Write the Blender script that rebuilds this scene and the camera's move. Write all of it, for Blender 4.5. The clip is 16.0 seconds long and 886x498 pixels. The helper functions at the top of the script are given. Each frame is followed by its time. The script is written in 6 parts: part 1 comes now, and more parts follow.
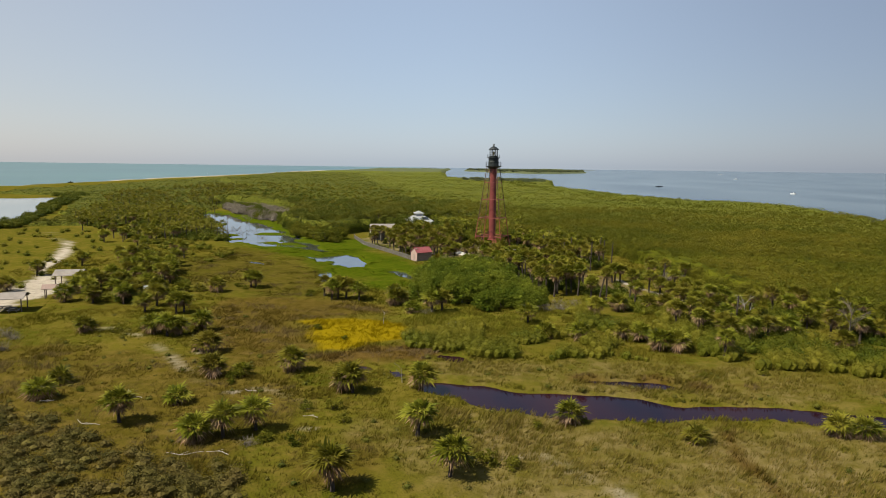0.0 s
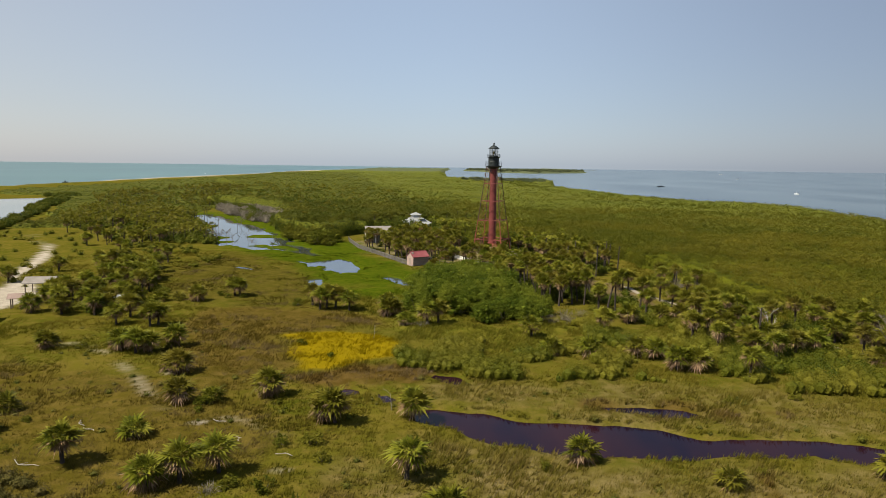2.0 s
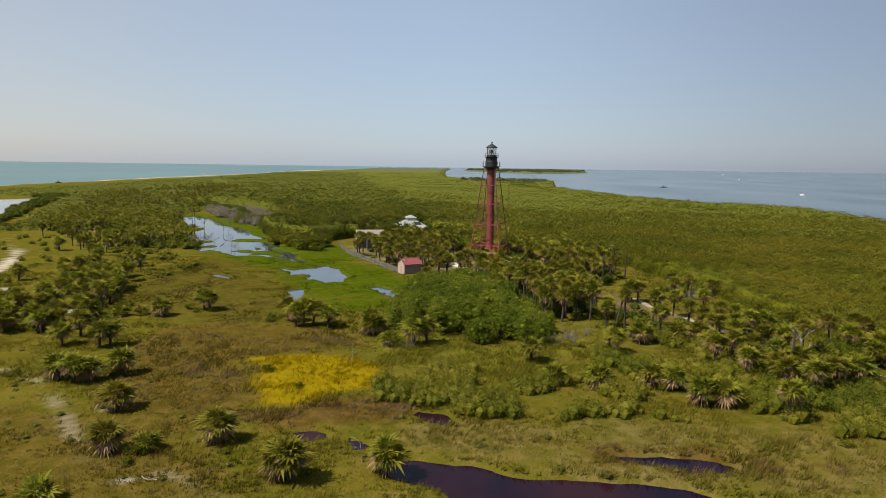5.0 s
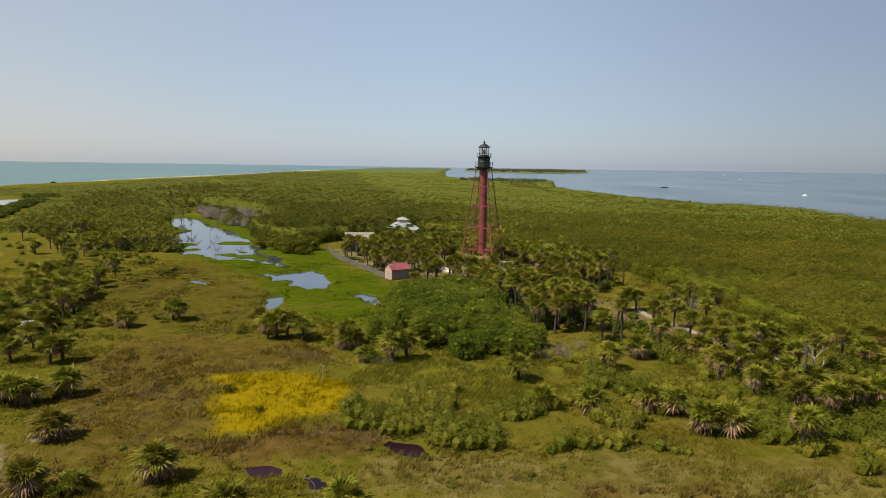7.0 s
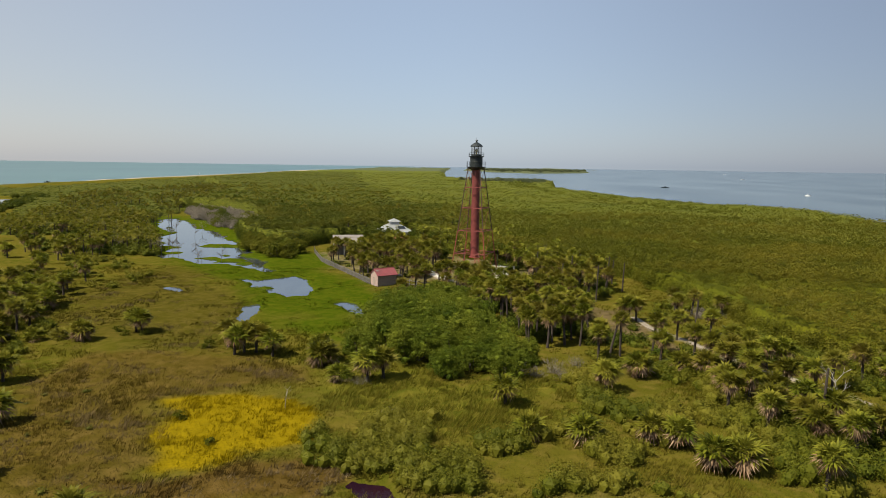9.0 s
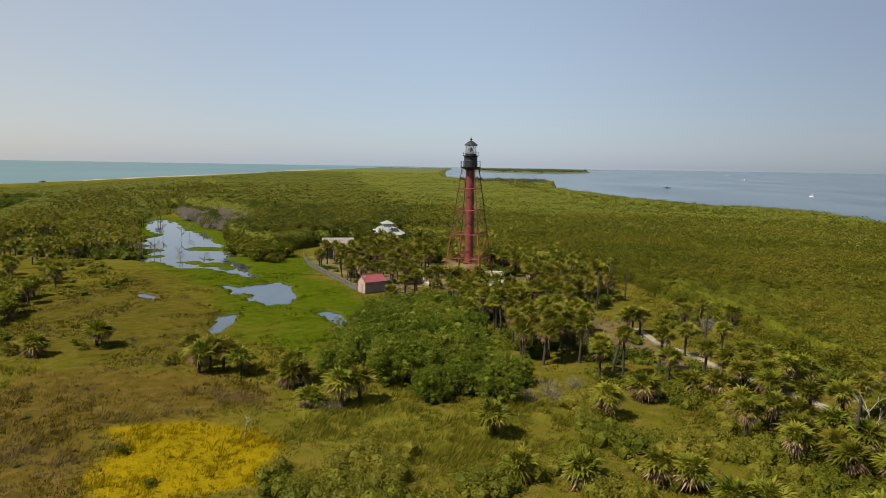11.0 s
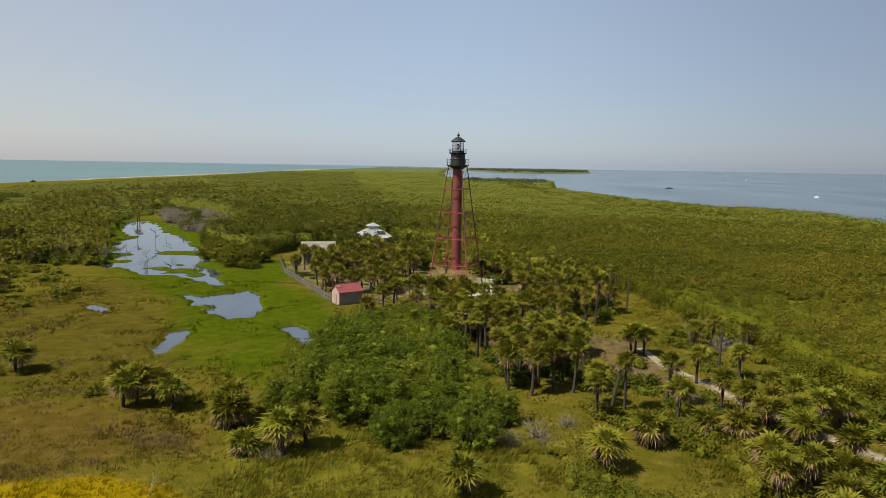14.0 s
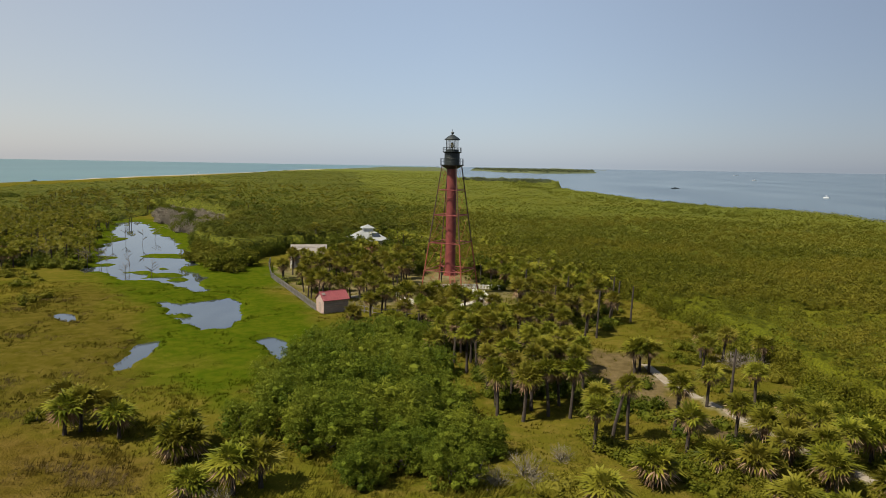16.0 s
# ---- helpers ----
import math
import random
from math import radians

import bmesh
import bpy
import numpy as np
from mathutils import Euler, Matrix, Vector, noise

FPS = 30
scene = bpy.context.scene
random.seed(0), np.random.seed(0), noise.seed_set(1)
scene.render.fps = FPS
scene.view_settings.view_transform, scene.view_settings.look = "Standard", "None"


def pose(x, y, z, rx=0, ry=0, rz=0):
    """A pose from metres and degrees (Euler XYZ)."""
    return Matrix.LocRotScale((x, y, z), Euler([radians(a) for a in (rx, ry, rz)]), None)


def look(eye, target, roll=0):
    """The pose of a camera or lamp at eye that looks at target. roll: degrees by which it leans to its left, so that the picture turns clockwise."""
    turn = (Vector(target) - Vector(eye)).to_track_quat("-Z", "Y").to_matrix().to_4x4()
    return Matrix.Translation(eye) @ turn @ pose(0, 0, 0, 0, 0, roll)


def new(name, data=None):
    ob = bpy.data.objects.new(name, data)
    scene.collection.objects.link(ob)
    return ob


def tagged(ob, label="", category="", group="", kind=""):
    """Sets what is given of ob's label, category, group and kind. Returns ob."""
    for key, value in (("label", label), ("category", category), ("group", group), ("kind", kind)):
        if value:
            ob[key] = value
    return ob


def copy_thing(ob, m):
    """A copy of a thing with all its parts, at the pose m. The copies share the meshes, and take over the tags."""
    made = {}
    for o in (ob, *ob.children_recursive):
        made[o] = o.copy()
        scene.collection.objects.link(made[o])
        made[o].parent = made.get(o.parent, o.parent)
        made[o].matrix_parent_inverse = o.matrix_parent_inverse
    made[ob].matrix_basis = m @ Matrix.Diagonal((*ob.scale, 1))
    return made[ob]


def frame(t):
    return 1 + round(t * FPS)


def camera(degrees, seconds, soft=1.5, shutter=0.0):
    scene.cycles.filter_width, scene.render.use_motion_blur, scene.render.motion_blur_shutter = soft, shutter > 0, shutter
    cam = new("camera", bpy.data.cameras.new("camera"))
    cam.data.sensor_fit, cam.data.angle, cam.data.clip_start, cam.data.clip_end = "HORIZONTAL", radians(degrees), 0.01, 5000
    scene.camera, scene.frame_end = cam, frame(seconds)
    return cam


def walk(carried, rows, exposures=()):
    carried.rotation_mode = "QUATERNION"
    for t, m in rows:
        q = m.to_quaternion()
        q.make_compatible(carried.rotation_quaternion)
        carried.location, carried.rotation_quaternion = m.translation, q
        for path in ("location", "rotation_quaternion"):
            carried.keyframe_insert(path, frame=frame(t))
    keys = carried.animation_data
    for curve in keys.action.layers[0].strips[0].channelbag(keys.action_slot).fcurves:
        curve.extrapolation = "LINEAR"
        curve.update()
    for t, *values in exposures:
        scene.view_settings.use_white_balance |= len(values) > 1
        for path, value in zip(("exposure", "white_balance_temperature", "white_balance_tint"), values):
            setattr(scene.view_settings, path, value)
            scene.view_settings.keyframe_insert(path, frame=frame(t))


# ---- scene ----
cam = camera(65.1, 16.0, soft=0.75)
PATH = [
    (0, (1.512, 0.107, 26.102), (1.424, 2.09, 25.859), 0.75),
    (0.5, (1.552, 2.451, 26.196), (1.464, 4.434, 25.953), 0.75),
    (1, (1.587, 4.696, 26.209), (1.499, 6.679, 25.965), 0.75),
    (1.5, (1.586, 6.982, 26.18), (1.499, 8.965, 25.936), 0.75),
    (2, (1.626, 9.32, 26.158), (1.539, 11.303, 25.914), 0.76),
    (2.5, (1.661, 11.626, 26.148), (1.575, 13.609, 25.904), 0.76),
    (3, (1.707, 13.917, 26.154), (1.619, 15.9, 25.91), 0.77),
    (3.5, (1.807, 16.178, 26.158), (1.72, 18.162, 25.915), 0.77),
    (4, (1.994, 18.266, 26.166), (1.906, 20.249, 25.923), 0.78),
    (6.5, (4.439, 27.788, 26.313), (4.348, 29.771, 26.068), 0.8),
    (7, (4.998, 29.891, 26.333), (4.906, 31.874, 26.089), 0.81),
    (7.5, (5.552, 32.014, 26.337), (5.46, 33.997, 26.092), 0.82),
    (8, (6.091, 34.141, 26.351), (5.998, 36.124, 26.106), 0.83),
    (8.5, (6.571, 36.3, 26.375), (6.478, 38.283, 26.13), 0.84),
    (9, (6.993, 38.482, 26.4), (6.9, 40.464, 26.155), 0.85),
    (11.5, (8.878, 49.385, 26.322), (8.781, 51.368, 26.077), 0.91),
    (12, (9.266, 51.724, 26.254), (9.17, 53.706, 26.009), 0.92),
    (12.5, (9.734, 54.117, 26.174), (9.637, 56.1, 25.929), 0.93),
    (13, (10.231, 56.345, 26.1), (10.133, 58.328, 25.855), 0.94),
    (13.5, (10.717, 58.438, 26.035), (10.618, 60.42, 25.789), 0.96),
    (14, (11.156, 60.49, 26.007), (11.057, 62.473, 25.762), 0.97),
    (14.5, (11.619, 62.539, 25.995), (11.516, 64.521, 25.749), 0.97),
    (15, (12.091, 64.532, 25.975), (11.988, 66.514, 25.729), 0.98),
    (15.5, (12.599, 66.576, 25.983), (12.495, 68.558, 25.738), 0.99),
    (16, (13.128, 68.594, 26.019), (13.013, 70.575, 25.773), 1.0),
]
walk(cam, [(t, look(eye, target, roll)) for t, eye, target, roll in PATH], [(0, 0.85, 6750, 10), (16, 0.78, 6750, 10)])

# ---- world and sun ----
SUN_FROM = Vector((-0.87, -0.49, 0)).normalized()
SUN_UP = radians(55)
world = bpy.data.worlds.new("sky")
scene.world = world
world.use_nodes = True
wn = world.node_tree
sky = wn.nodes.new("ShaderNodeTexSky")
sky.sky_type = "NISHITA"
sky.sun_disc = False
sky.sun_elevation = SUN_UP
sky.sun_rotation = math.atan2(SUN_FROM.x, SUN_FROM.y)
sky.air_density, sky.dust_density, sky.ozone_density = 1.0, 0.7, 1.2
hue = wn.nodes.new("ShaderNodeHueSaturation")
hue.inputs["Saturation"].default_value = 0.85
haze = wn.nodes.new("ShaderNodeMix")
haze.data_type = "RGBA"
haze.inputs[0].default_value = 0.6
haze.inputs[7].default_value = (3.35, 4.0, 5.0, 1)
wn.links.new(sky.outputs[0], hue.inputs["Color"])
wn.links.new(hue.outputs[0], haze.inputs[6])
# the sky is warm and pale on the sun's side, and deepens steadily away from it
across = wn.nodes.new("ShaderNodeSeparateXYZ")
wn.links.new(wn.nodes.new("ShaderNodeTexCoord").outputs["Generated"], across.inputs[0])
side = wn.nodes.new("ShaderNodeMapRange")
side.inputs[1].default_value, side.inputs[2].default_value = -1, 1
wn.links.new(across.outputs["X"], side.inputs[0])
glow = wn.nodes.new("ShaderNodeValToRGB")
glow.color_ramp.interpolation = "EASE"
glow.color_ramp.elements[0].position, glow.color_ramp.elements[0].color = 0.12, (1.13, 1.04, 0.97, 1)
glow.color_ramp.elements[1].position, glow.color_ramp.elements[1].color = 0.84, (0.60, 0.63, 0.70, 1)
middle = glow.color_ramp.elements.new(0.46)
middle.color = (0.97, 1.02, 1.09, 1)
wn.links.new(side.outputs[0], glow.inputs[0])
deepen = wn.nodes.new("ShaderNodeMix")
deepen.data_type, deepen.blend_type = "RGBA", "MULTIPLY"
deepen.inputs[0].default_value = 1.0
wn.links.new(haze.outputs[2], deepen.inputs[6])
wn.links.new(glow.outputs[0], deepen.inputs[7])
wn.links.new(deepen.outputs[2], wn.nodes["Background"].inputs[0])
wn.nodes["Background"].inputs[1].default_value = 0.071
sun_dir = SUN_FROM * math.cos(SUN_UP) + Vector((0, 0, math.sin(SUN_UP)))
sun = new("sun", bpy.data.lights.new("sun", "SUN"))
sun.data.energy, sun.data.angle, sun.data.color = 5.0, radians(0.6), (1.0, 0.93, 0.80)
sun.matrix_world = look(sun_dir * 300, (0, 0, 0))

# ---- materials ----


def nodes(name, rough=0.7, metal=0.0, spec=0.5):
    m = bpy.data.materials.new(name)
    m.use_nodes = True
    nt = m.node_tree
    b = nt.nodes["Principled BSDF"]
    b.inputs["Roughness"].default_value, b.inputs["Metallic"].default_value = rough, metal
    b.inputs["Specular IOR Level"].default_value = spec
    return m, nt, b


def place(nt):
    return nt.nodes.new("ShaderNodeNewGeometry").outputs["Position"]


def noise_of(nt, vec, scale, detail=4, stretch=None):
    if stretch:
        mp = nt.nodes.new("ShaderNodeMapping")
        mp.inputs["Scale"].default_value = stretch
        nt.links.new(vec, mp.inputs[0])
        vec = mp.outputs[0]
    n = nt.nodes.new("ShaderNodeTexNoise")
    n.inputs["Scale"].default_value, n.inputs["Detail"].default_value = scale, detail
    nt.links.new(vec, n.inputs["Vector"])
    return n.outputs["Fac"]


def ramp(nt, fac, lo, hi):
    r = nt.nodes.new("ShaderNodeMapRange")
    r.inputs[1].default_value, r.inputs[2].default_value = lo, hi
    nt.links.new(fac, r.inputs[0])
    return r.outputs[0]


def mix(nt, fac, a, b):
    n = nt.nodes.new("ShaderNodeMix")
    n.data_type = "RGBA"
    if hasattr(fac, "links"):
        nt.links.new(fac, n.inputs[0])
    else:
        n.inputs[0].default_value = fac
    for s, v in ((n.inputs[6], a), (n.inputs[7], b)):
        if hasattr(v, "links"):
            nt.links.new(v, s)
        else:
            s.default_value = (*v, 1)
    return n.outputs[2]


def bump(nt, b, fac, strength, dist):
    n = nt.nodes.new("ShaderNodeBump")
    n.inputs["Strength"].default_value, n.inputs["Distance"].default_value = strength, dist
    nt.links.new(fac, n.inputs["Height"])
    nt.links.new(n.outputs[0], b.inputs["Normal"])


def worn(name, c1, c2, scale=3.0, rough=0.7, metal=0.0, stretch=None, bumpy=0.3, spec=0.4):
    """A surface with stains at one scale and grain at a finer one."""
    m, nt, b = nodes(name, rough, metal, spec)
    tc = nt.nodes.new("ShaderNodeTexCoord").outputs["Object"]
    big, fine = noise_of(nt, tc, scale, 5, stretch), noise_of(nt, tc, scale * 9, 3, stretch)
    c = mix(nt, ramp(nt, big, 0.35, 0.68), c1, c2)
    c = mix(nt, ramp(nt, fine, 0.4, 0.9), c, tuple(v * 0.6 for v in c1))
    nt.links.new(c, b.inputs["Base Color"])
    bump(nt, b, fine, bumpy, 0.02)
    return m


def foliage(name, dark, light, tip, through_light=0.3, rough=0.5, patch=0.12, per_object=False, spec=0.06, crowns=0.0):
    """Leaves: each leaf of its own tint, patches over the crown, some light passing through."""
    m, nt, b = nodes(name, rough, 0, spec)
    geo = nt.nodes.new("ShaderNodeNewGeometry")
    c = mix(nt, geo.outputs["Random Per Island"], dark, light)
    c = mix(nt, ramp(nt, noise_of(nt, geo.outputs["Position"], patch, 3), 0.42, 0.66), c, tip)
    if crowns:
        # neighbouring crowns differ: some browner, some a deeper green
        tree = ramp(nt, noise_of(nt, geo.outputs["Position"], crowns, 2), 0.5, 0.68)
        c = mix(nt, tree, c, mix(nt, 0.34, c, (0.016, 0.026, 0.003)))
    if per_object:
        hsv = nt.nodes.new("ShaderNodeHueSaturation")
        info = nt.nodes.new("ShaderNodeObjectInfo")
        nt.links.new(ramp(nt, info.outputs["Random"], -1.6, 2.6), hsv.inputs["Value"])
        r = nt.nodes.new("ShaderNodeMapRange")
        r.inputs[3].default_value, r.inputs[4].default_value = 0.485, 0.512
        nt.links.new(info.outputs["Random"], r.inputs[0])
        nt.links.new(r.outputs[0], hsv.inputs["Hue"])
        v = nt.nodes.new("ShaderNodeMapRange")
        v.inputs[3].default_value, v.inputs[4].default_value = 0.75, 1.25
        nt.links.new(info.outputs["Random"], v.inputs[0])
        nt.links.new(v.outputs[0], hsv.inputs["Value"])
        nt.links.new(c, hsv.inputs["Color"])
        c = hsv.outputs[0]
    nt.links.new(c, b.inputs["Base Color"])
    tr = nt.nodes.new("ShaderNodeBsdfTranslucent")
    nt.links.new(c, tr.inputs[0])
    ms = nt.nodes.new("ShaderNodeMixShader")
    ms.inputs[0].default_value = through_light
    nt.links.new(b.outputs[0], ms.inputs[1])
    nt.links.new(tr.outputs[0], ms.inputs[2])
    nt.links.new(ms.outputs[0], nt.nodes["Material Output"].inputs[0])
    return m


def water(name, deep, shallow, scale, rough, patch, wave=0.15, spec=0.5):
    m, nt, b = nodes(name, rough, 0, spec)
    b.inputs["IOR"].default_value = 1.5 if spec > 0.9 else 1.33
    p = place(nt)
    c = mix(nt, ramp(nt, noise_of(nt, p, patch, 4, (1, 0.35, 1)), 0.35, 0.65), deep, shallow)
    nt.links.new(c, b.inputs["Base Color"])
    bump(nt, b, noise_of(nt, p, scale, 3), wave, 0.03)
    return m


PALM = foliage("palm_leaf", (0.036, 0.046, 0.0042), (0.138, 0.142, 0.0125), (0.165, 0.15, 0.018), 0.34, 0.5, 0.25, True, 0.05)
PALM_YOUNG = foliage("palm_leaf_yellow", (0.06, 0.068, 0.0056), (0.16, 0.15, 0.017), (0.17, 0.145, 0.022), 0.36, 0.5, 0.25, True, 0.06)
FROND = foliage("dead_frond", (0.075, 0.045, 0.024), (0.34, 0.235, 0.145), (0.17, 0.105, 0.056), 0.15, 0.8, 0.5)
BARK = worn("palm_bark", (0.03, 0.022, 0.016), (0.056, 0.043, 0.033), 4, 0.9)
BRANCH = worn("branch_bark", (0.064, 0.052, 0.04), (0.12, 0.1, 0.08), 4, 0.9)
DEADWOOD = worn("bleached_wood", (0.216, 0.192, 0.162), (0.312, 0.288, 0.252), 3, 0.85)
TWIG = foliage("grey_twigs", (0.10, 0.086, 0.064), (0.20, 0.176, 0.136), (0.15, 0.128, 0.1), 0.0, 0.9, 0.4)
WEST_LEAF = foliage("western_wood_leaf", (0.034, 0.043, 0.005), (0.082, 0.09, 0.0095), (0.104, 0.1, 0.0125), 0.2, 0.7, 0.04, crowns=0.1)
# lighter and bluer than mangrove_leaf: distance haze put into the leaf colour
HAZY_MANGROVE = foliage("hazy_mangrove_leaf", (0.07, 0.083, 0.0105), (0.112, 0.122, 0.0155), (0.13, 0.129, 0.018), 0.3, 0.7, 0.012, crowns=0.07)
MANGROVE = foliage("mangrove_leaf", (0.044, 0.051, 0.0045), (0.102, 0.102, 0.0078), (0.117, 0.104, 0.0105), 0.2, 0.6, 0.035, crowns=0.3)
DARK_LEAF = foliage("dark_leaf", (0.025, 0.04, 0.004), (0.07, 0.086, 0.0078), (0.09, 0.098, 0.01), 0.2, 0.6, 0.2)
BROADLEAF = foliage("broad_leaf", (0.022, 0.036, 0.0032), (0.064, 0.078, 0.0062), (0.084, 0.09, 0.0085), 0.2, 0.6, 0.15)
SHRUB = foliage("shrub_leaf", (0.044, 0.056, 0.0046), (0.116, 0.12, 0.0105), (0.145, 0.13, 0.015), 0.34, 0.6, 0.12)
# pale greyed green for cape and island, distance haze mixed into the base colour
HAZY_LEAF = foliage("hazy_wood_leaf", (0.085, 0.104, 0.05), (0.135, 0.155, 0.078), (0.145, 0.16, 0.085), 0.45, 0.8, 0.01)
THICKET_LEAF = foliage("thicket_leaf", (0.036, 0.058, 0.005), (0.108, 0.138, 0.0115), (0.135, 0.152, 0.0145), 0.32, 0.6, 0.16)


def canopy_material():
    """Closed canopy seen from above: clumps and single leaves, darker western woods, haze tinted into farther mangroves
    and grey-green far islands.
    """
    m, nt, b = nodes("canopy_sheet", 0.8, 0, 0.03)
    p = place(nt)
    clump, leaf, wide = noise_of(nt, p, 1.1, 5), noise_of(nt, p, 4.5, 3), noise_of(nt, p, 0.03, 3)
    c = mix(nt, ramp(nt, leaf, 0.36, 0.64), (0.026, 0.033, 0.0026), (0.092, 0.098, 0.006))
    c = mix(nt, ramp(nt, clump, 0.38, 0.62), mix(nt, 0.6, c, (0.036, 0.044, 0.0034)), c)
    c = mix(nt, ramp(nt, wide, 0.4, 0.7), c, mix(nt, 0.4, c, (0.105, 0.096, 0.007)))
    c = mix(nt, ramp(nt, noise_of(nt, p, 0.2, 2), 0.5, 0.68), c, mix(nt, 0.25, c, (0.018, 0.028, 0.003)))
    # first and last tones have distance haze in their colour, the middle is foliage
    for key, a1, a2 in (("hazed", (0.054, 0.064, 0.0085), (0.098, 0.106, 0.0135)), ("west", (0.028, 0.035, 0.0045), (0.084, 0.089, 0.0105)), ("far", (0.05, 0.062, 0.028), (0.088, 0.1, 0.048))):
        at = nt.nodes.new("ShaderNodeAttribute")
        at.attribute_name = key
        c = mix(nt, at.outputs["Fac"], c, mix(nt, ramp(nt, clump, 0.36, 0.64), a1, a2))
    nt.links.new(c, b.inputs["Base Color"])
    bump(nt, b, clump, 0.8, 0.5)
    return m


CANOPY = canopy_material()
# ---- plan of the land ----
POND_LONG = [(-142.4, 363.5), (-129.7, 345), (-118.5, 330.8), (-106.4, 313.8), (-95.6, 294.9), (-88.2, 288.9), (-75, 262.3), (-64.1, 243.8), (-54.6, 224.8), (-47.2, 212.5), (-40.5, 200.7), (-48, 203.5), (-55.3, 208.1), (-59.8, 208.9), (-66.3, 214.1), (-77.9, 220.8), (-82, 229.7), (-81.3, 236.1), (-87.8, 246.5), (-98, 263.5), (-100.7, 272.2), (-102.5, 285.7), (-110.2, 295.5), (-117.9, 306.5), (-126.3, 323.6), (-132.3, 338.4)]
POND_MID = [(-45, 189.5), (-40.4, 188.6), (-37.7, 192.1), (-34.4, 194.8), (-30.4, 191.6), (-28.6, 184.5), (-29.2, 182.1), (-26.1, 176.1), (-26.2, 171.5), (-29.4, 169.6), (-33.7, 174.3), (-39.2, 179.3), (-40.3, 183.7)]
POND_SMALL = [(-19.2, 165.1), (-17.7, 167.2), (-15.5, 164.9), (-13.5, 160.5), (-11.3, 155.8), (-12.5, 155.1), (-14.7, 158.7), (-17.3, 163.1)]
POND_THIN = [(-31.2, 148), (-33.1, 151.1), (-33, 155.3), (-34.7, 160.9), (-33.1, 162.7), (-31.7, 160.1), (-30.6, 155.1), (-30.8, 151.7)]
POND_FAR = [(-57.2, 176.8), (-56.9, 178.6), (-52.5, 175.4), (-51.6, 172.7), (-53.9, 173.1)]
CREEK = [(-4, 80.3), (-1.6, 80.5), (2.7, 79.8), (5.7, 77.9), (11.8, 77.6), (16.6, 77.3), (18.9, 77), (23.1, 75), (25.2, 74.4), (28.9, 75), (34.6, 75), (38.6, 74.4), (45, 72.5), (60, 71), (90, 74), (90, 69), (60, 65.5), (43, 69), (38.6, 71), (36.1, 69.5), (33.1, 71.8), (29, 70.9), (25.2, 71), (21.6, 69.7), (14.1, 70), (10.9, 70.3), (6.5, 71.7), (4.3, 72.4), (2, 74.1), (-0.4, 75.6), (-3.5, 77.8)]
CREEK_TAIL = [(-14.8, 86.4), (-12.2, 86.8), (-10.8, 85), (-13, 84.2)]
CREEK_END = [(-9.2, 85.2), (-8, 85), (-6.6, 83.4), (-7.6, 82.8)]
POOL = [(15.7, 82.8), (19.7, 83.3), (22.7, 82.6), (25.4, 81.3), (24, 80.2), (21, 80.9), (17.4, 81.7)]
POOL_TINY = [(-3.0, 92.6), (-0.2, 92.2), (1.5, 90), (0.5, 88.9), (-2, 90.4)]
LAGOON = [(-420, 445), (-340, 440), (-300, 436), (-279, 474), (-250, 409), (-212, 330), (-188, 280), (-176, 249), (-172, 200), (-180, 120), (-230, 60), (-330, 80), (-360, 300)]
ISLAND = [(-380, -1500), (-385, 0), (-400, 400), (-413, 590), (-416, 710), (-430, 830), (-446, 1060), (-440, 1230), (-480, 1850), (-470, 2420), (-395, 3200), (-120, 3300), (-105, 2350), (-80, 1800), (-62, 1450), (-48, 1160), (0, 1010), (60, 1000), (104, 945), (92, 850), (80, 700), (98, 560), (117, 500), (137, 440), (160, 420), (167, 371), (170, 320), (167, 288), (172, 200), (190, 0), (220, -1500)]
FAR_ISLE = [(-30, 2680), (60, 2300), (180, 2150), (330, 2350), (420, 2630), (200, 2800)]
FAR_STRIP = [(380, 4100), (560, 3900), (720, 4000), (560, 4300)]
FLOWERS = [(-25.9, 110), (-18.5, 113), (-13, 111.5), (-8.2, 107.5), (-7.6, 99.7), (-11, 98.4), (-14.6, 96), (-15.6, 91.8), (-19, 93), (-22.9, 98.6), (-23.6, 103.6)]
BROWN_MARSH = [(-46, 124), (-36, 131), (-27, 128), (-18, 126), (-14, 119), (-20, 114), (-27, 109), (-24, 98), (-20, 90), (-30, 88), (-42, 100)]
DARK_REED = [(-24, 93), (-18, 91.5), (-8, 97), (-4, 95), (-5, 90), (-14, 86.5), (-22, 88)]
LUSH = [(-140, 360), (-90, 320), (-60, 262), (-36, 226), (-14, 184), (-6, 172), (-10, 150), (-14, 138), (-24, 148), (-36, 160), (-44, 180), (-64, 202), (-90, 230), (-112, 275), (-138, 320)]
MEADOW = [(-14, 126), (4, 120), (16, 122), (18, 108), (6, 102), (-6, 105), (-12, 114)]
OLIVE_FLAT = [(-66, 140), (-30, 134), (-36, 160), (-46, 180), (-66, 202), (-76, 180)]
TRACK = [(7.6, 61), (11, 57.2), (13.9, 53.2), (17, 47), (15.6, 46.5), (12.8, 52.2), (10.2, 55.8), (7, 60)]
RUT = [(27.5, 69.5), (26.7, 64), (26.2, 60), (26.9, 54), (28.6, 46), (27, 46), (25.3, 54), (24.7, 60), (25.6, 65)]
TRAIL = [(-55.1, 102.4), (-47.5, 98.1), (-38.7, 88.5), (-34.1, 82.2), (-30.7, 78.4), (-27.2, 77.1), (-24.0, 76.1), (-20.3, 74.7), (-19.0, 73.7)]  # middle line of a faint foot trail
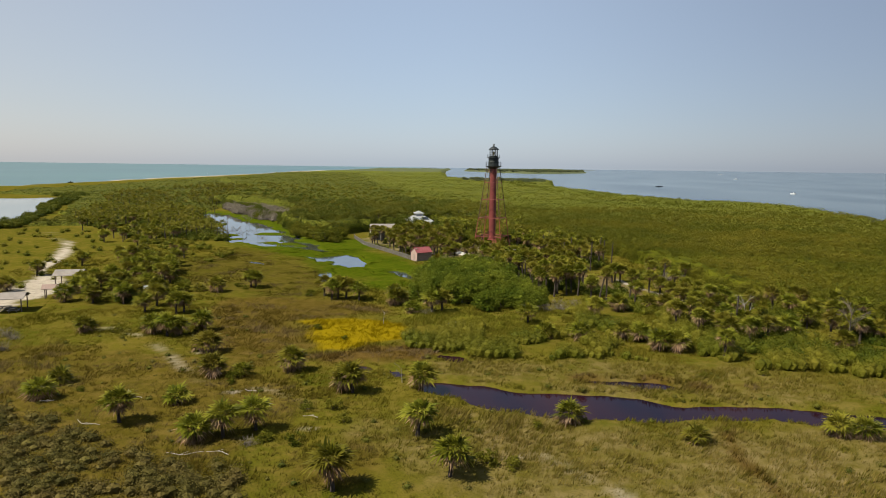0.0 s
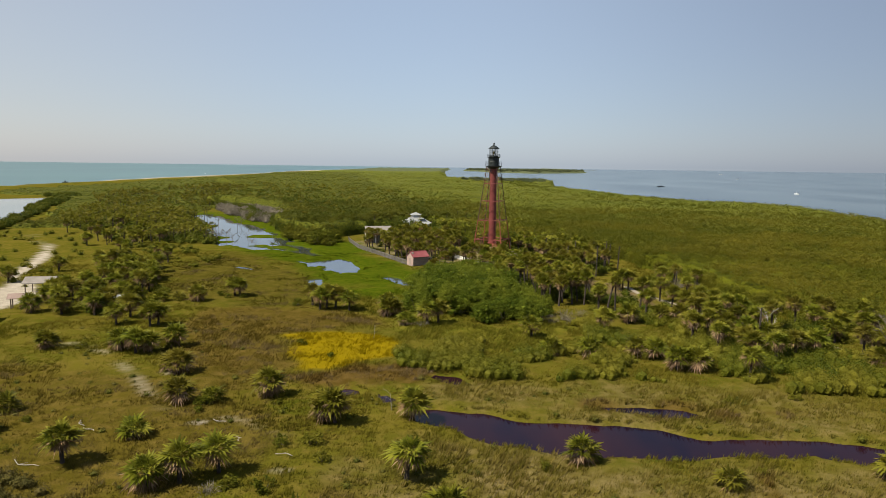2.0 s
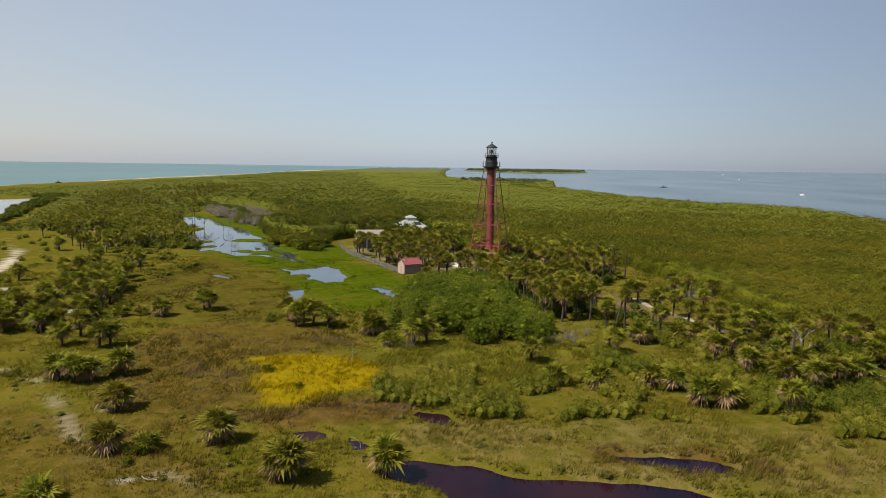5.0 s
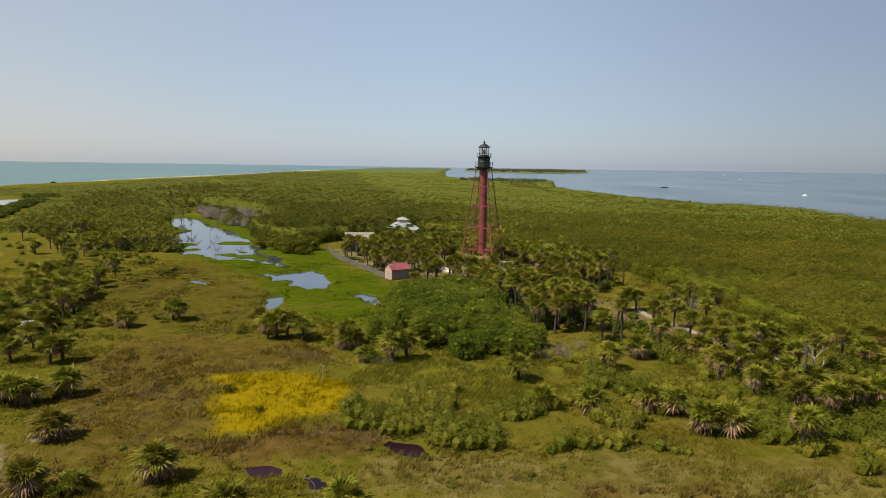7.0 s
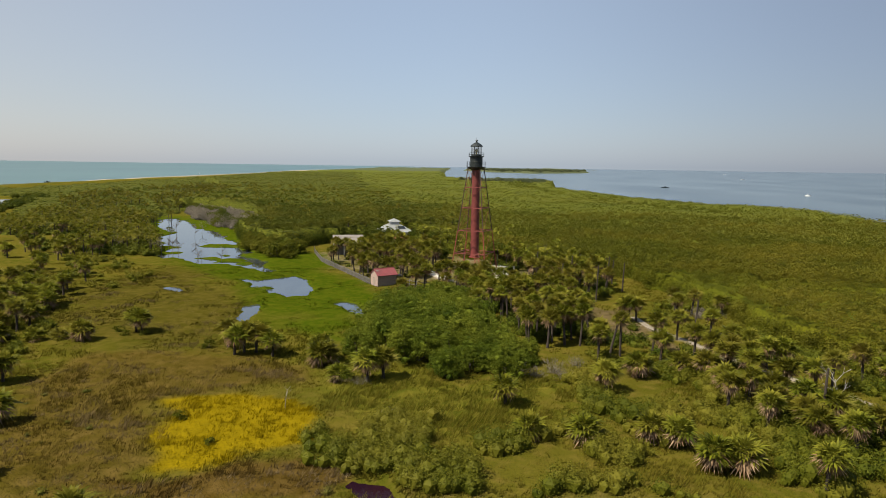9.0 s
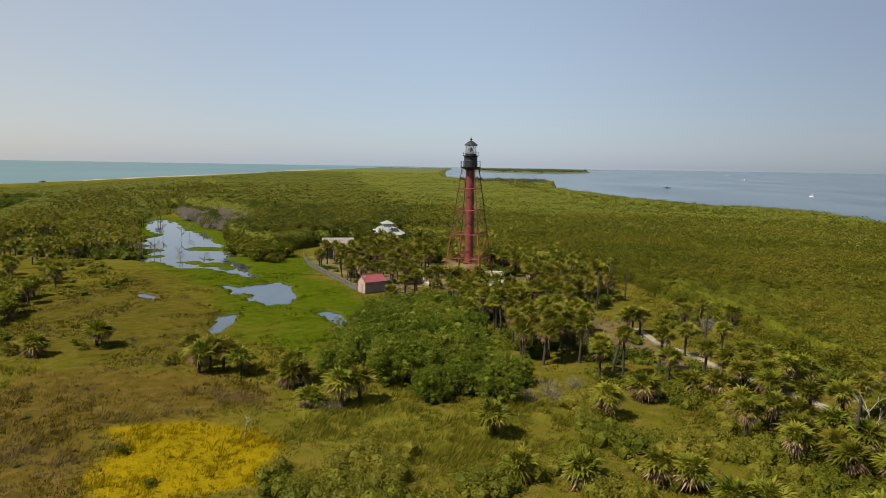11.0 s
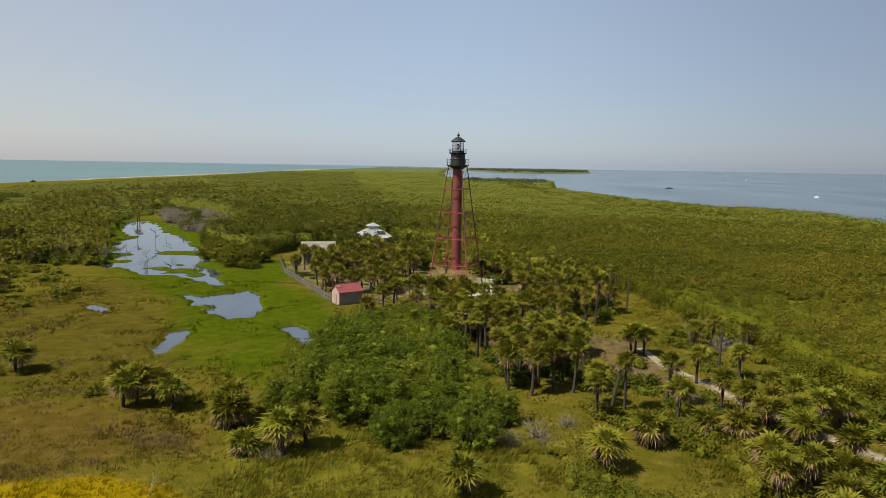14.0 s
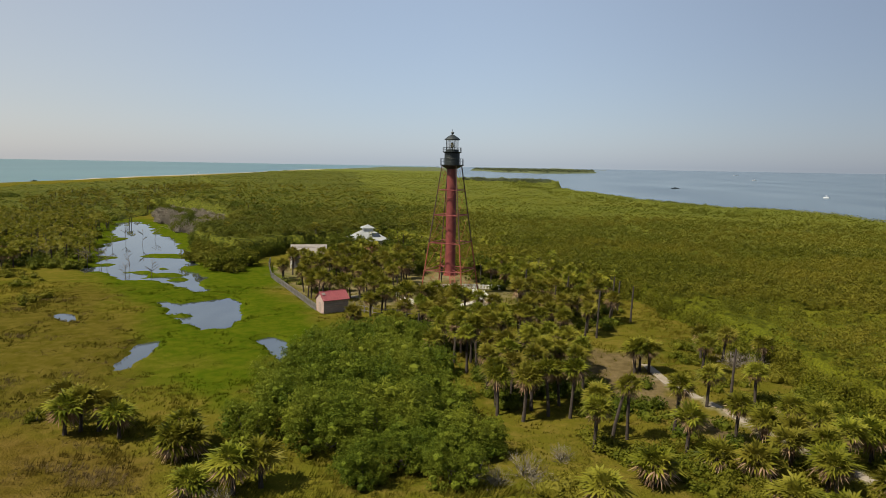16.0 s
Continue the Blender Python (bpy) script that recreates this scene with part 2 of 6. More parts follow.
ISLETS = [(-70.9, 247.3, 4.5), (-64.2, 220.6, 1.9), (-57.5, 217.3, 2.6), (-52.2, 212.3, 1.6), (-84.2, 242.4, 2.4), (-78.4, 230.3, 2.2), (-67.6, 220.7, 1.2), (-104.1, 305.3, 3.4), (-37.1, 178.8, 1.5), (-62, 226, 1.3), (-72, 235, 1.5), (-60.5, 213.5, 1.1)]
NORTH_BANK = [(-4, 82), (6, 80.5), (16, 79), (26, 77), (40, 77), (62, 74), (84, 78), (76, 88), (58, 85), (38, 89), (18, 91), (4, 91), (-4, 89)]
MUD = [(13, 84.4), (20, 85.4), (27, 84.4), (33, 83), (38, 82.6), (38, 80.6), (30, 80.6), (26, 79.2), (20, 79.6), (14, 81)]
DRY = [(-4, 38), (60, 38), (70, 66), (30, 67), (8, 69), (0, 70), (-5, 60)]
SAND_PAD = [(-95, 150), (-90.5, 136), (-89, 123), (-88, 107), (-78.5, 107), (-79, 118), (-78, 128), (-82, 138), (-90, 147)]
SAND_PATH = [(-150, 240), (-137, 222), (-127, 211.5), (-114.5, 189), (-109.5, 178), (-101.5, 158), (-95, 148), (-92, 146), (-98.5, 157), (-106.5, 178), (-112, 190), (-124.5, 209.5), (-135, 219), (-147, 236)]
YARD = [(-36, 224), (-15, 185), (-6, 188), (2, 182), (12, 188), (24, 186), (32, 170), (30, 190), (22, 215), (5, 240), (-20, 262), (-36, 250)]
LITTER_TAIL = [(26, 154), (30, 146.5), (34.5, 139), (36.4, 132), (38.4, 132), (36.6, 140), (33, 148), (28, 157)]
LITTER = [(25, 167), (26, 152), (28.5, 144), (31, 139), (34, 146), (35.5, 155), (33, 164)]
SCRUB_FLOOR = [(-80, 38), (-8, 38), (-11, 56), (-18, 72), (-27, 84), (-60, 92), (-80, 90)]
ROAD = [(34.4, 156), (35, 149), (37, 144.3), (40, 136), (42.4, 129.8), (46, 123.4), (54, 108), (55.2, 109), (47, 124.6), (43.8, 130.6), (41.4, 136.6), (38.4, 145), (36.2, 150)]
BARE_SPOTS = [(-32.2, 80.5, 0.9), (-35.6, 90.2, 0.8), (-16.5, 72, 0.9), (-25, 74.3, 1.0), (-46.8, 74.2, 1.1), (5.5, 59, 0.8), (-13.8, 64.2, 0.8)]


def cell(i, j, seed):
    v = np.sin(i * 127.1 + j * 311.7 + seed * 74.7) * 43758.5453
    return v - np.floor(v)


def vnoise(x, y, size, seed=0):
    """Smooth noise from 0 to 1 with bumps of that size."""
    x, y = x / size, y / size
    i, j = np.floor(x), np.floor(y)
    u, v = x - i, y - j
    u, v = u * u * (3 - 2 * u), v * v * (3 - 2 * v)
    a = cell(i, j, seed) * (1 - u) + cell(i + 1, j, seed) * u
    b = cell(i, j + 1, seed) * (1 - u) + cell(i + 1, j + 1, seed) * u
    return a * (1 - v) + b * v


def inside(x, y, poly):
    """Distance to the edge of a polygon: positive inside, negative outside."""
    best, odd = np.full(x.shape, 1e18), np.zeros(x.shape, bool)
    for (ax, ay), (bx, by) in zip(poly, poly[1:] + poly[:1]):
        dx, dy = bx - ax, by - ay
        k = np.clip(((x - ax) * dx + (y - ay) * dy) / (dx * dx + dy * dy), 0, 1)
        best = np.minimum(best, (x - ax - k * dx) ** 2 + (y - ay - k * dy) ** 2)
        if dy:
            odd ^= ((ay > y) != (by > y)) & (x < ax + dx * (y - ay) / dy)
    return np.where(odd, 1, -1) * np.sqrt(best)


def step(v, lo, hi):
    k = np.clip((v - lo) / (hi - lo), 0, 1)
    return k * k * (3 - 2 * k)


def rough_edge(x, y, poly, amount, size, seed=1):
    return inside(x, y, poly) + amount * (vnoise(x, y, size, seed) + 0.6 * vnoise(x, y, size / 2.7, seed + 5) - 0.8) * 2


def wet(x, y):
    """How far inside water a place lies (metres, positive in water)."""
    w = np.full(x.shape, -1e9)
    for poly, amount, size in ((POND_LONG, 2.2, 6), (POND_MID, 1.1, 3.5), (POND_SMALL, 0.6, 3), (POND_THIN, 0.5, 2.5), (POND_FAR, 0.5, 2.5), (CREEK, 0.5, 4), (CREEK_TAIL, 0.4, 2.4), (CREEK_END, 0.3, 2), (POOL, 0.5, 3), (POOL_TINY, 0.4, 2)):
        w = np.maximum(w, rough_edge(x, y, poly, amount, size))
    # grassy islets in the ponds
    for cx, cy, r in ISLETS:
        w = np.minimum(w, np.hypot((x - cx) * 0.62, y - cy) - r + 1.4 * (vnoise(x, y, 1.7, 4) - 0.5))
    w = np.maximum(w, rough_edge(x, y, LAGOON, 4, 20))
    land = np.maximum(np.maximum(rough_edge(x, y, ISLAND, 5, 30), rough_edge(x, y, FAR_ISLE, 20, 80)), rough_edge(x, y, FAR_STRIP, 10, 80))
    return np.maximum(w, -land)


def zones(x, y):
    z = {}
    z["flowers"] = step(rough_edge(x, y, FLOWERS, 0.9, 2.8), -0.6, 0.6)
    z["brown"] = np.maximum(step(rough_edge(x, y, BROWN_MARSH, 4, 8), -3, 5) * 0.7, step(rough_edge(x, y, DARK_REED, 1.5, 3), -1, 1.5))
    z["brown"] = np.maximum(z["brown"], 0.56 * step(rough_edge(x, y, OLIVE_FLAT, 6, 12), -4, 5))
    z["brown"] = np.maximum(z["brown"], 0.9 * step(rough_edge(x, y, RUT, 0.4, 2), -0.3, 0.6))
    z["brown"] = np.maximum(z["brown"], 0.5 * step(rough_edge(x, y, SCRUB_FLOOR, 7, 8), -4, 5))
    z["meadow"] = step(rough_edge(x, y, MEADOW, 3, 7), -2, 3)
    z["lush"] = step(rough_edge(x, y, LUSH, 5, 12), -4, 5)
    z["lush"] = np.maximum(z["lush"], 0.72 * step(rough_edge(x, y, OLIVE_FLAT, 6, 12), -4, 5))
    z["dry"] = np.clip(step(rough_edge(x, y, DRY, 6, 9), -3, 6) * (0.35 + 0.9 * vnoise(x, y, 5, 9)), 0, 1)
    z["dry"] = np.maximum(z["dry"], step(rough_edge(x, y, NORTH_BANK, 3, 6), -2, 3) * np.clip(0.2 + 0.9 * vnoise(x, y, 3.5, 19), 0, 1) * 0.75)
    z["brown"] = np.maximum(z["brown"], 0.85 * step(rough_edge(x, y, MUD, 1.6, 3), -0.8, 1.2) * step(vnoise(x, y, 2.6, 20), 0.15, 0.6))
    s = np.maximum(step(rough_edge(x, y, SAND_PAD, 1.6, 4), -0.8, 1.2), step(rough_edge(x, y, SAND_PATH, 0.7, 5), -0.5, 0.5))
    s = np.maximum(s, 0.45 * step(rough_edge(x, y, ROAD, 0.5, 1.5), -0.1, 0.3))
    s = np.maximum(s, 0.45 * step(rough_edge(x, y, TRACK, 0.5, 2), -0.3, 0.5) * vnoise(x, y, 1.1, 17))
    for (ax, ay), (bx, by) in zip(TRAIL, TRAIL[1:]):
        k = np.clip(((x - ax) * (bx - ax) + (y - ay) * (by - ay)) / ((bx - ax) ** 2 + (by - ay) ** 2), 0, 1)
        off = np.hypot(x - ax - k * (bx - ax), y - ay - k * (by - ay))
        s = np.maximum(s, 0.4 * step(0.5 - off, -0.4, 0.3) * step(vnoise(x, y, 3.2, 18), 0.35, 0.85))
    for cx, cy, r in BARE_SPOTS:
        s = np.maximum(s, 0.8 * step(r - np.hypot((x - cx) * 0.7, y - cy) + vnoise(x, y, 0.9, 3) - 0.7, 0, 0.7))
    beach = step(-445 + 18 + 16 * vnoise(y, y * 0, 90, 2) - x, -4, 8) * (x > -520) * (y > 300)
    z["sand"] = np.maximum(s, beach)
    z["yard"] = step(rough_edge(x, y, YARD, 2.5, 6), -1, 2) * (0.05 + 0.75 * vnoise(x, y, 4.5, 6))
    z["litter"] = np.maximum(0.75 * step(rough_edge(x, y, LITTER, 2.6, 5), -1.5, 2), 0.8 * step(rough_edge(x, y, LITTER_TAIL, 0.6, 3), -0.5, 0.8))
    return z


def spread(lo, mid0, mid1, hi, fine, grow):
    a = list(np.arange(mid0, mid1, fine))
    d, v, up = fine, mid1, []
    while v < hi:
        up.append(v)
        d *= grow
        v += d
    d, v, down = fine, mid0, []
    while v > lo:
        d *= grow
        v -= d
        down.append(v)
    return np.array(down[::-1] + a + up + [hi])


def sheet(name, X, Y, Z, material, keep=None):
    """A mesh over a grid of points, with only the squares kept."""
    n, m = X.shape
    idx = np.arange(n * m).reshape(n, m)
    f = np.stack([idx[:-1, :-1], idx[:-1, 1:], idx[1:, 1:], idx[1:, :-1]], -1).reshape(-1, 4)
    if keep is not None:
        k = keep.ravel()
        f = f[k[f].any(1)]
    me = bpy.data.meshes.new(name)
    me.from_pydata(np.stack([X, Y, Z], -1).reshape(-1, 3), [], f)
    me.polygons.foreach_set("use_smooth", np.ones(len(f), bool))
    me.materials.append(material)
    return new(name, me)


gx, gy = spread(-6000, -98, 70, 6000, 0.85, 1.06), spread(-1800, 42, 200, 6000, 0.85, 1.055)
GX, GY = np.meshgrid(gx, gy)
W = wet(GX, GY)
GZ = 0.42 + 0.25 * (vnoise(GX, GY, 9, 2) - 0.5) + 0.22 * (vnoise(GX, GY, 1.9, 3) - 0.5)
GZ += 1.6 * step(-GX, 330, 400) * (W < 0)
GZ = np.where(W > 0, -1.0, 0) * step(W, 0, 1.2) + GZ * step(-W, -0.1, 1.3) - 0.12 * step(W, -0.9, 0.2)


def ground_material():
    m, nt, b = nodes("ground_cover", 0.95, 0, 0.0)
    p = place(nt)
    big, mid_, fine = noise_of(nt, p, 0.09, 4), noise_of(nt, p, 0.7, 5), noise_of(nt, p, 5.0, 4)
    c = mix(nt, ramp(nt, big, 0.35, 0.65), (0.055, 0.0572, 0.0052), (0.085, 0.0724, 0.0092))
    c = mix(nt, ramp(nt, mid_, 0.45, 0.75), c, (0.108, 0.083, 0.0165))

    def zone(key, c, a, b2, lo=0.35, hi=0.7):
        at = nt.nodes.new("ShaderNodeAttribute")
        at.attribute_name = key
        return mix(nt, at.outputs["Fac"], c, mix(nt, ramp(nt, mid_, lo, hi), a, b2))
    c = zone("lush", c, (0.032, 0.052, 0.0021), (0.057, 0.068, 0.004))
    c = zone("meadow", c, (0.066, 0.07, 0.007), (0.115, 0.1, 0.013))
    c = zone("dry", c, (0.08, 0.064, 0.0128), (0.141, 0.109, 0.0448))
    c = zone("brown", c, (0.052, 0.033, 0.0056), (0.09, 0.058, 0.016))
    c = zone("yard", c, (0.10, 0.082, 0.04), (0.20, 0.165, 0.11))
    c = zone("litter", c, (0.072, 0.0496, 0.028), (0.128, 0.092, 0.052))
    c = zone("flowers", c, (0.145, 0.105, 0.003), (0.185, 0.132, 0.0035))
    c = zone("sand", c, (0.25, 0.22, 0.17), (0.34, 0.302, 0.245))
    c = mix(nt, ramp(nt, fine, 0.45, 0.85), c, mix(nt, 0.4, c, (0.024, 0.024, 0.0064)))
    nt.links.new(c, b.inputs["Base Color"])
    bump(nt, b, fine, 0.8, 0.25)
    return m


ground = tagged(sheet("ground", GX, GY, GZ, ground_material()), "marshy grass, sand and scrub of a low barrier island", "ground", "", "structure")
for key, value in zones(GX, GY).items():
    ground.data.attributes.new(key, "FLOAT", "POINT").data.foreach_set("value", value.ravel().astype(np.float32))


def water_sheet(name, poly, material, label):
    bm = bmesh.new()
    bm.faces.new([bm.verts.new((x, y, 0.0)) for x, y in poly])
    bmesh.ops.triangulate(bm, faces=bm.faces[:])
    me = bpy.data.meshes.new(name)
    bm.to_mesh(me)
    me.materials.append(material)
    return tagged(new(name, me), label, "water", "", "structure")


GULF = water("gulf_water", (0.03, 0.078, 0.080), (0.05, 0.11, 0.104), 0.35, 0.3, 0.004, 0.8)
BAY = water("bay_water", (0.045, 0.066, 0.08), (0.085, 0.115, 0.132), 0.35, 0.25, 0.012, 0.8)
POND = water("pond_water", (0.02, 0.026, 0.03), (0.035, 0.045, 0.05), 1.2, 0.02, 0.2, 0.01, 1.0)
TANNIN = water("tannin_water", (0.005, 0.0025, 0.009), (0.016, 0.005, 0.008), 1.4, 0.06, 0.12, 0.04, 0.11)
LAGOON_W = water("lagoon_water", (0.10, 0.12, 0.12), (0.16, 0.17, 0.16), 0.7, 0.12, 0.03, 0.06)
water_sheet("gulf_water", [(-6000, -1800), (-378, -1800), (-378, 0), (-392, 400), (-405, 600), (-425, 1060), (-440, 2000), (-395, 3215), (-300, 5990), (-6000, 5990)], GULF, "calm turquoise sea with a thin surf line")
water_sheet("bay_water", [(-300, 5990), (-395, 3215), (-440, 2000), (-425, 1060), (0, 900), (60, 700), (80, 500), (140, 380), (150, 250), (160, 0), (160, -1800), (6000, -1800), (6000, 5990)], BAY, "calm grey-blue bay water")
water_sheet("lagoon_water", [(-404, 440), (-300, 470), (-270, 490), (-160, 250), (-160, 60), (-377, 60), (-385, 300)], LAGOON_W, "shallow pale lagoon behind the beach")
water_sheet("pond_water", [(-150, 370), (-90, 330), (-30, 215), (-5, 170), (-5, 145), (-70, 145), (-150, 300)], POND, "still marsh pond mirroring the sky")
water_sheet("creek_water", [(-20, 95), (10, 95), (95, 95), (95, 60), (0, 60), (-20, 80)], TANNIN, "dark tannin-stained creek water")
# ---- building blocks ----


def part(name, bm, material, parent=None, label=""):
    """One bmesh as ONE mesh object, under a thing or a part where one is given."""
    me = bpy.data.meshes.new(name)
    bm.to_mesh(me)
    bm.free()
    me.materials.append(material)
    ob = new(name, me)
    ob.parent = parent
    return tagged(ob, label) if label else ob


def thing(name, m, label, category, group=""):
    ob = new(name)
    ob.empty_display_size = 0.3
    ob.matrix_world = m
    return tagged(ob, label, category, group)


def box(bm, sx, sy, sz, m=Matrix(), bevel=0.0):
    r = bmesh.ops.create_cube(bm, size=1, matrix=m @ Matrix.Diagonal((sx, sy, sz, 1)))
    if bevel:
        bmesh.ops.bevel(bm, geom=list({e for v in r["verts"] for e in v.link_edges}), offset=bevel, segments=1, affect="EDGES")
    return bm


def rod(bm, a, b, r0, r1=None, n=6):
    a, b = Vector(a), Vector(b)
    d = b - a
    m = Matrix.Translation((a + b) / 2) @ d.to_track_quat("Z", "Y").to_matrix().to_4x4()
    bmesh.ops.create_cone(bm, cap_ends=True, segments=n, radius1=r0, radius2=r0 if r1 is None else r1, depth=d.length, matrix=m)
    return bm


def lathe(bm, profile, n=24, turn=0.0):
    """A turned solid from (radius, height) pairs."""
    rings = [[bm.verts.new((r * math.cos(turn + 2 * math.pi * k / n), r * math.sin(turn + 2 * math.pi * k / n), z)) for k in range(n)] for r, z in profile]
    for a, b in zip(rings, rings[1:]):
        for k in range(n):
            bm.faces.new((a[k], a[(k + 1) % n], b[(k + 1) % n], b[k]))
    bm.faces.new(rings[0][::-1])
    bm.faces.new(rings[-1])
    return bm


def soup(name, verts, faces, material, smooth=False):
    me = bpy.data.meshes.new(name)
    me.from_pydata(verts, [], faces)
    me.materials.append(material)
    if smooth:
        me.polygons.foreach_set("use_smooth", np.ones(len(me.polygons), bool))
    return me


def leaf_cloud(centres, radii, count, size, rng, flat=0.9, low=-0.25, jitter=0.6):
    """Loose leaf triangles over a crown of overlapping lumps."""
    c, r = np.array(centres, float), np.array(radii, float)
    w = r ** 2 / (r ** 2).sum()
    k = rng.choice(len(c), count, p=w)
    a, z = rng.uniform(0, 2 * math.pi, count), rng.uniform(low, 1, count)
    q = np.sqrt(1 - z * z)
    d = np.stack([q * np.cos(a), q * np.sin(a), z], 1)
    p = c[k] + d * (r[k] * rng.uniform(0.7, 1.1, count))[:, None] * (1, 1, flat)
    return leaf_triangles(p, d + rng.normal(size=(count, 3)) * jitter, size * rng.uniform(0.6, 1.4, count), rng)


def leaf_triangles(p, n, size, rng):
    count = len(p)
    n = n / np.linalg.norm(n, axis=1)[:, None]
    t = np.cross(n, rng.normal(size=(count, 3)))
    t /= np.linalg.norm(t, axis=1)[:, None] + 1e-9
    s = np.cross(n, t)
    z = size[:, None]
    v = np.stack([p + t * z, p - t * z * 0.5 + s * z * 0.55, p - t * z * 0.5 - s * z * 0.55], 1).reshape(-1, 3)
    return v, np.arange(count * 3).reshape(-1, 3)


def cores(centres, radii, shrink=0.78, flat=0.75, base=0):
    """Plain lumps inside the leaves, so that no light passes straight through."""
    vs, fs = [], []
    for (x, y, z), r in zip(centres, radii):
        bm = bmesh.new()
        bmesh.ops.create_icosphere(bm, subdivisions=1, radius=r * shrink)
        o = base + len(vs)
        vs += [(x + v.co.x, y + v.co.y, z + v.co.z * flat) for v in bm.verts]
        fs += [tuple(o + v.index for v in f.verts) for f in bm.faces]
        bm.free()
    return vs, fs


# ---- palms ----


def fan_leaves(rng, n, reach, lo, hi, segs, droop, spread_deg=85, stalk=0.38, roll=50):
    """Fan-shaped fronds round a crown: each a stalk and a folded fan of pointed blades."""
    vs, fs = [], []
    s0, s1 = math.sin(math.radians(lo)), math.sin(math.radians(hi))
    for k in range(n):
        az = k * 2.39996 + rng.uniform(-0.3, 0.3)
        el = math.asin(max(-1, min(1, s0 + (s1 - s0) * (k + 0.5) / n))) + math.radians(rng.uniform(-9, 9))
        out = np.array([math.cos(az) * math.cos(el), math.sin(az) * math.cos(el), math.sin(el)])
        flat = np.array([-math.sin(az), math.cos(az), 0.0])
        rise = np.cross(out, flat)
        rho = math.radians(rng.uniform(-roll, roll))
        side, nrm = flat * math.cos(rho) + rise * math.sin(rho), rise * math.cos(rho) - flat * math.sin(rho)
        L = reach * rng.uniform(0.7, 1.12)
        hub = out * L * stalk
        o = len(vs)
        vs += [side * 0.035, -side * 0.035, hub]
        fs.append((o, o + 1, o + 2))
        fan = L * (1 - stalk)
        half = math.radians(spread_deg / segs)
        for j in range(segs):
            a = math.radians(-spread_deg) + half * (2 * j + 1)
            o = len(vs)
            ln = fan * (0.72 + 0.28 * math.cos(a)) * rng.uniform(0.7, 1.18)

            def at(ang, rad, drop):
                return hub + (out * math.cos(ang) + side * math.sin(ang)) * rad + nrm * abs(math.sin(ang)) * rad * 0.3 - np.array([0, 0, drop])
            vs += [hub, at(a - half * 0.8, ln * 0.5, droop * ln * 0.06), at(a + half * 0.8, ln * 0.5, droop * ln * 0.06), at(a, ln, droop * ln * rng.uniform(0.25, 0.8))]
            fs += [(o, o + 1, o + 2), (o + 1, o + 3, o + 2)]
    return vs, fs


def palm(height, reach, seed, n=34, segs=11, skirt=16, leaf=None):
    """A cabbage palm with its foot at the origin."""
    rng = random.Random(seed)
    root = thing("sabal_palm", Matrix(), "cabbage palm with a round crown of green fan fronds", "palm tree")
    th = max(0.3, height - reach * 0.8)
    bm = bmesh.new()
    lean = (rng.uniform(-0.06, 0.06) * th, rng.uniform(-0.06, 0.06) * th)
    rings = 7
    prev = None
    for i in range(rings):
        k = i / (rings - 1)
        r = 0.14 * (1.25 - 0.3 * k + 0.25 * (k > 0.85)) * (1 + 0.1 * math.sin(i * 2.1))
        ring = [bm.verts.new((lean[0] * k * k + r * math.cos(a), lean[1] * k * k + r * math.sin(a), -0.3 + (th + 0.3) * k)) for a in [2 * math.pi * q / 8 for q in range(8)]]
        if prev:
            for q in range(8):
                bm.faces.new((prev[q], prev[(q + 1) % 8], ring[(q + 1) % 8], ring[q]))
        prev = ring
    bm.faces.new(prev)
    part("trunk", bm, BARK, root)
    vs, fs = fan_leaves(rng, n, reach, -16, 84, segs, 0.5, 105, 0.42)
    crown = new("crown", soup("crown", vs, fs, leaf or PALM))
    crown.parent, crown.location = root, (lean[0], lean[1], th)
    if skirt:
        vs, fs = fan_leaves(rng, skirt, reach * (0.9 if height < 3.6 else 0.82), -78, -4, 6, 0.5, 46)
        dead = tagged(new("dead_fronds", soup("dead_fronds", vs, fs, FROND)), "hanging brown dead fronds")
        dead.parent, dead.location = root, (lean[0], lean[1], th - 0.1)
    return root


random.seed(4)
PALMS = []  # (natural height, thing)
for i, (h, reach, n, skirt) in enumerate([(1.9, 1.5, 42, 6), (2.6, 1.75, 48, 20), (3.4, 1.95, 52, 30), (4.1, 1.9, 52, 28), (4.8, 1.8, 54, 26), (5.6, 1.75, 54, 26), (6.6, 1.7, 52, 24), (7.6, 1.65, 50, 22)]):
    for j in range(2):
        PALMS.append((h, palm(h, reach, 20 + i * 2 + j, n, 9, skirt, PALM_YOUNG if j and i in (5,) else None)))
CROWDED = [(h, palm(h, reach * 0.94, 70 + i, 42, 8, 18)) for i, (h, reach) in enumerate([(3.4, 2.0), (4.2, 2.05), (4.8, 2.05), (5.4, 2.0), (6.0, 2.0), (6.6, 1.9)])]
PLANTED, USED = [], set()


def plant(x, y, h, label="", group=""):
    rng = random.Random(int(x * 131 + y * 977))
    best = sorted(PALMS, key=lambda q: abs(q[0] - h))[:2]
    nat, src = best[rng.randrange(2)]
    k = h / nat
    wide = (0.5 * k + 0.5 * rng.uniform(0.92, 1.12)) * (1.18 if h < 4.7 else 1.04)
    m = pose(x, y, 0.3, rng.uniform(-4, 4), rng.uniform(-4, 4), rng.uniform(0, 360)) @ Matrix.Diagonal((wide, wide, k, 1))
    if src.name not in USED:
        USED.add(src.name)
        src.matrix_world = m
        ob = src
    else:
        ob = copy_thing(src, m)
        ob.matrix_basis = m
    PLANTED.append((x, y))
    tagged(ob, label, "palm tree", group)
    return ob


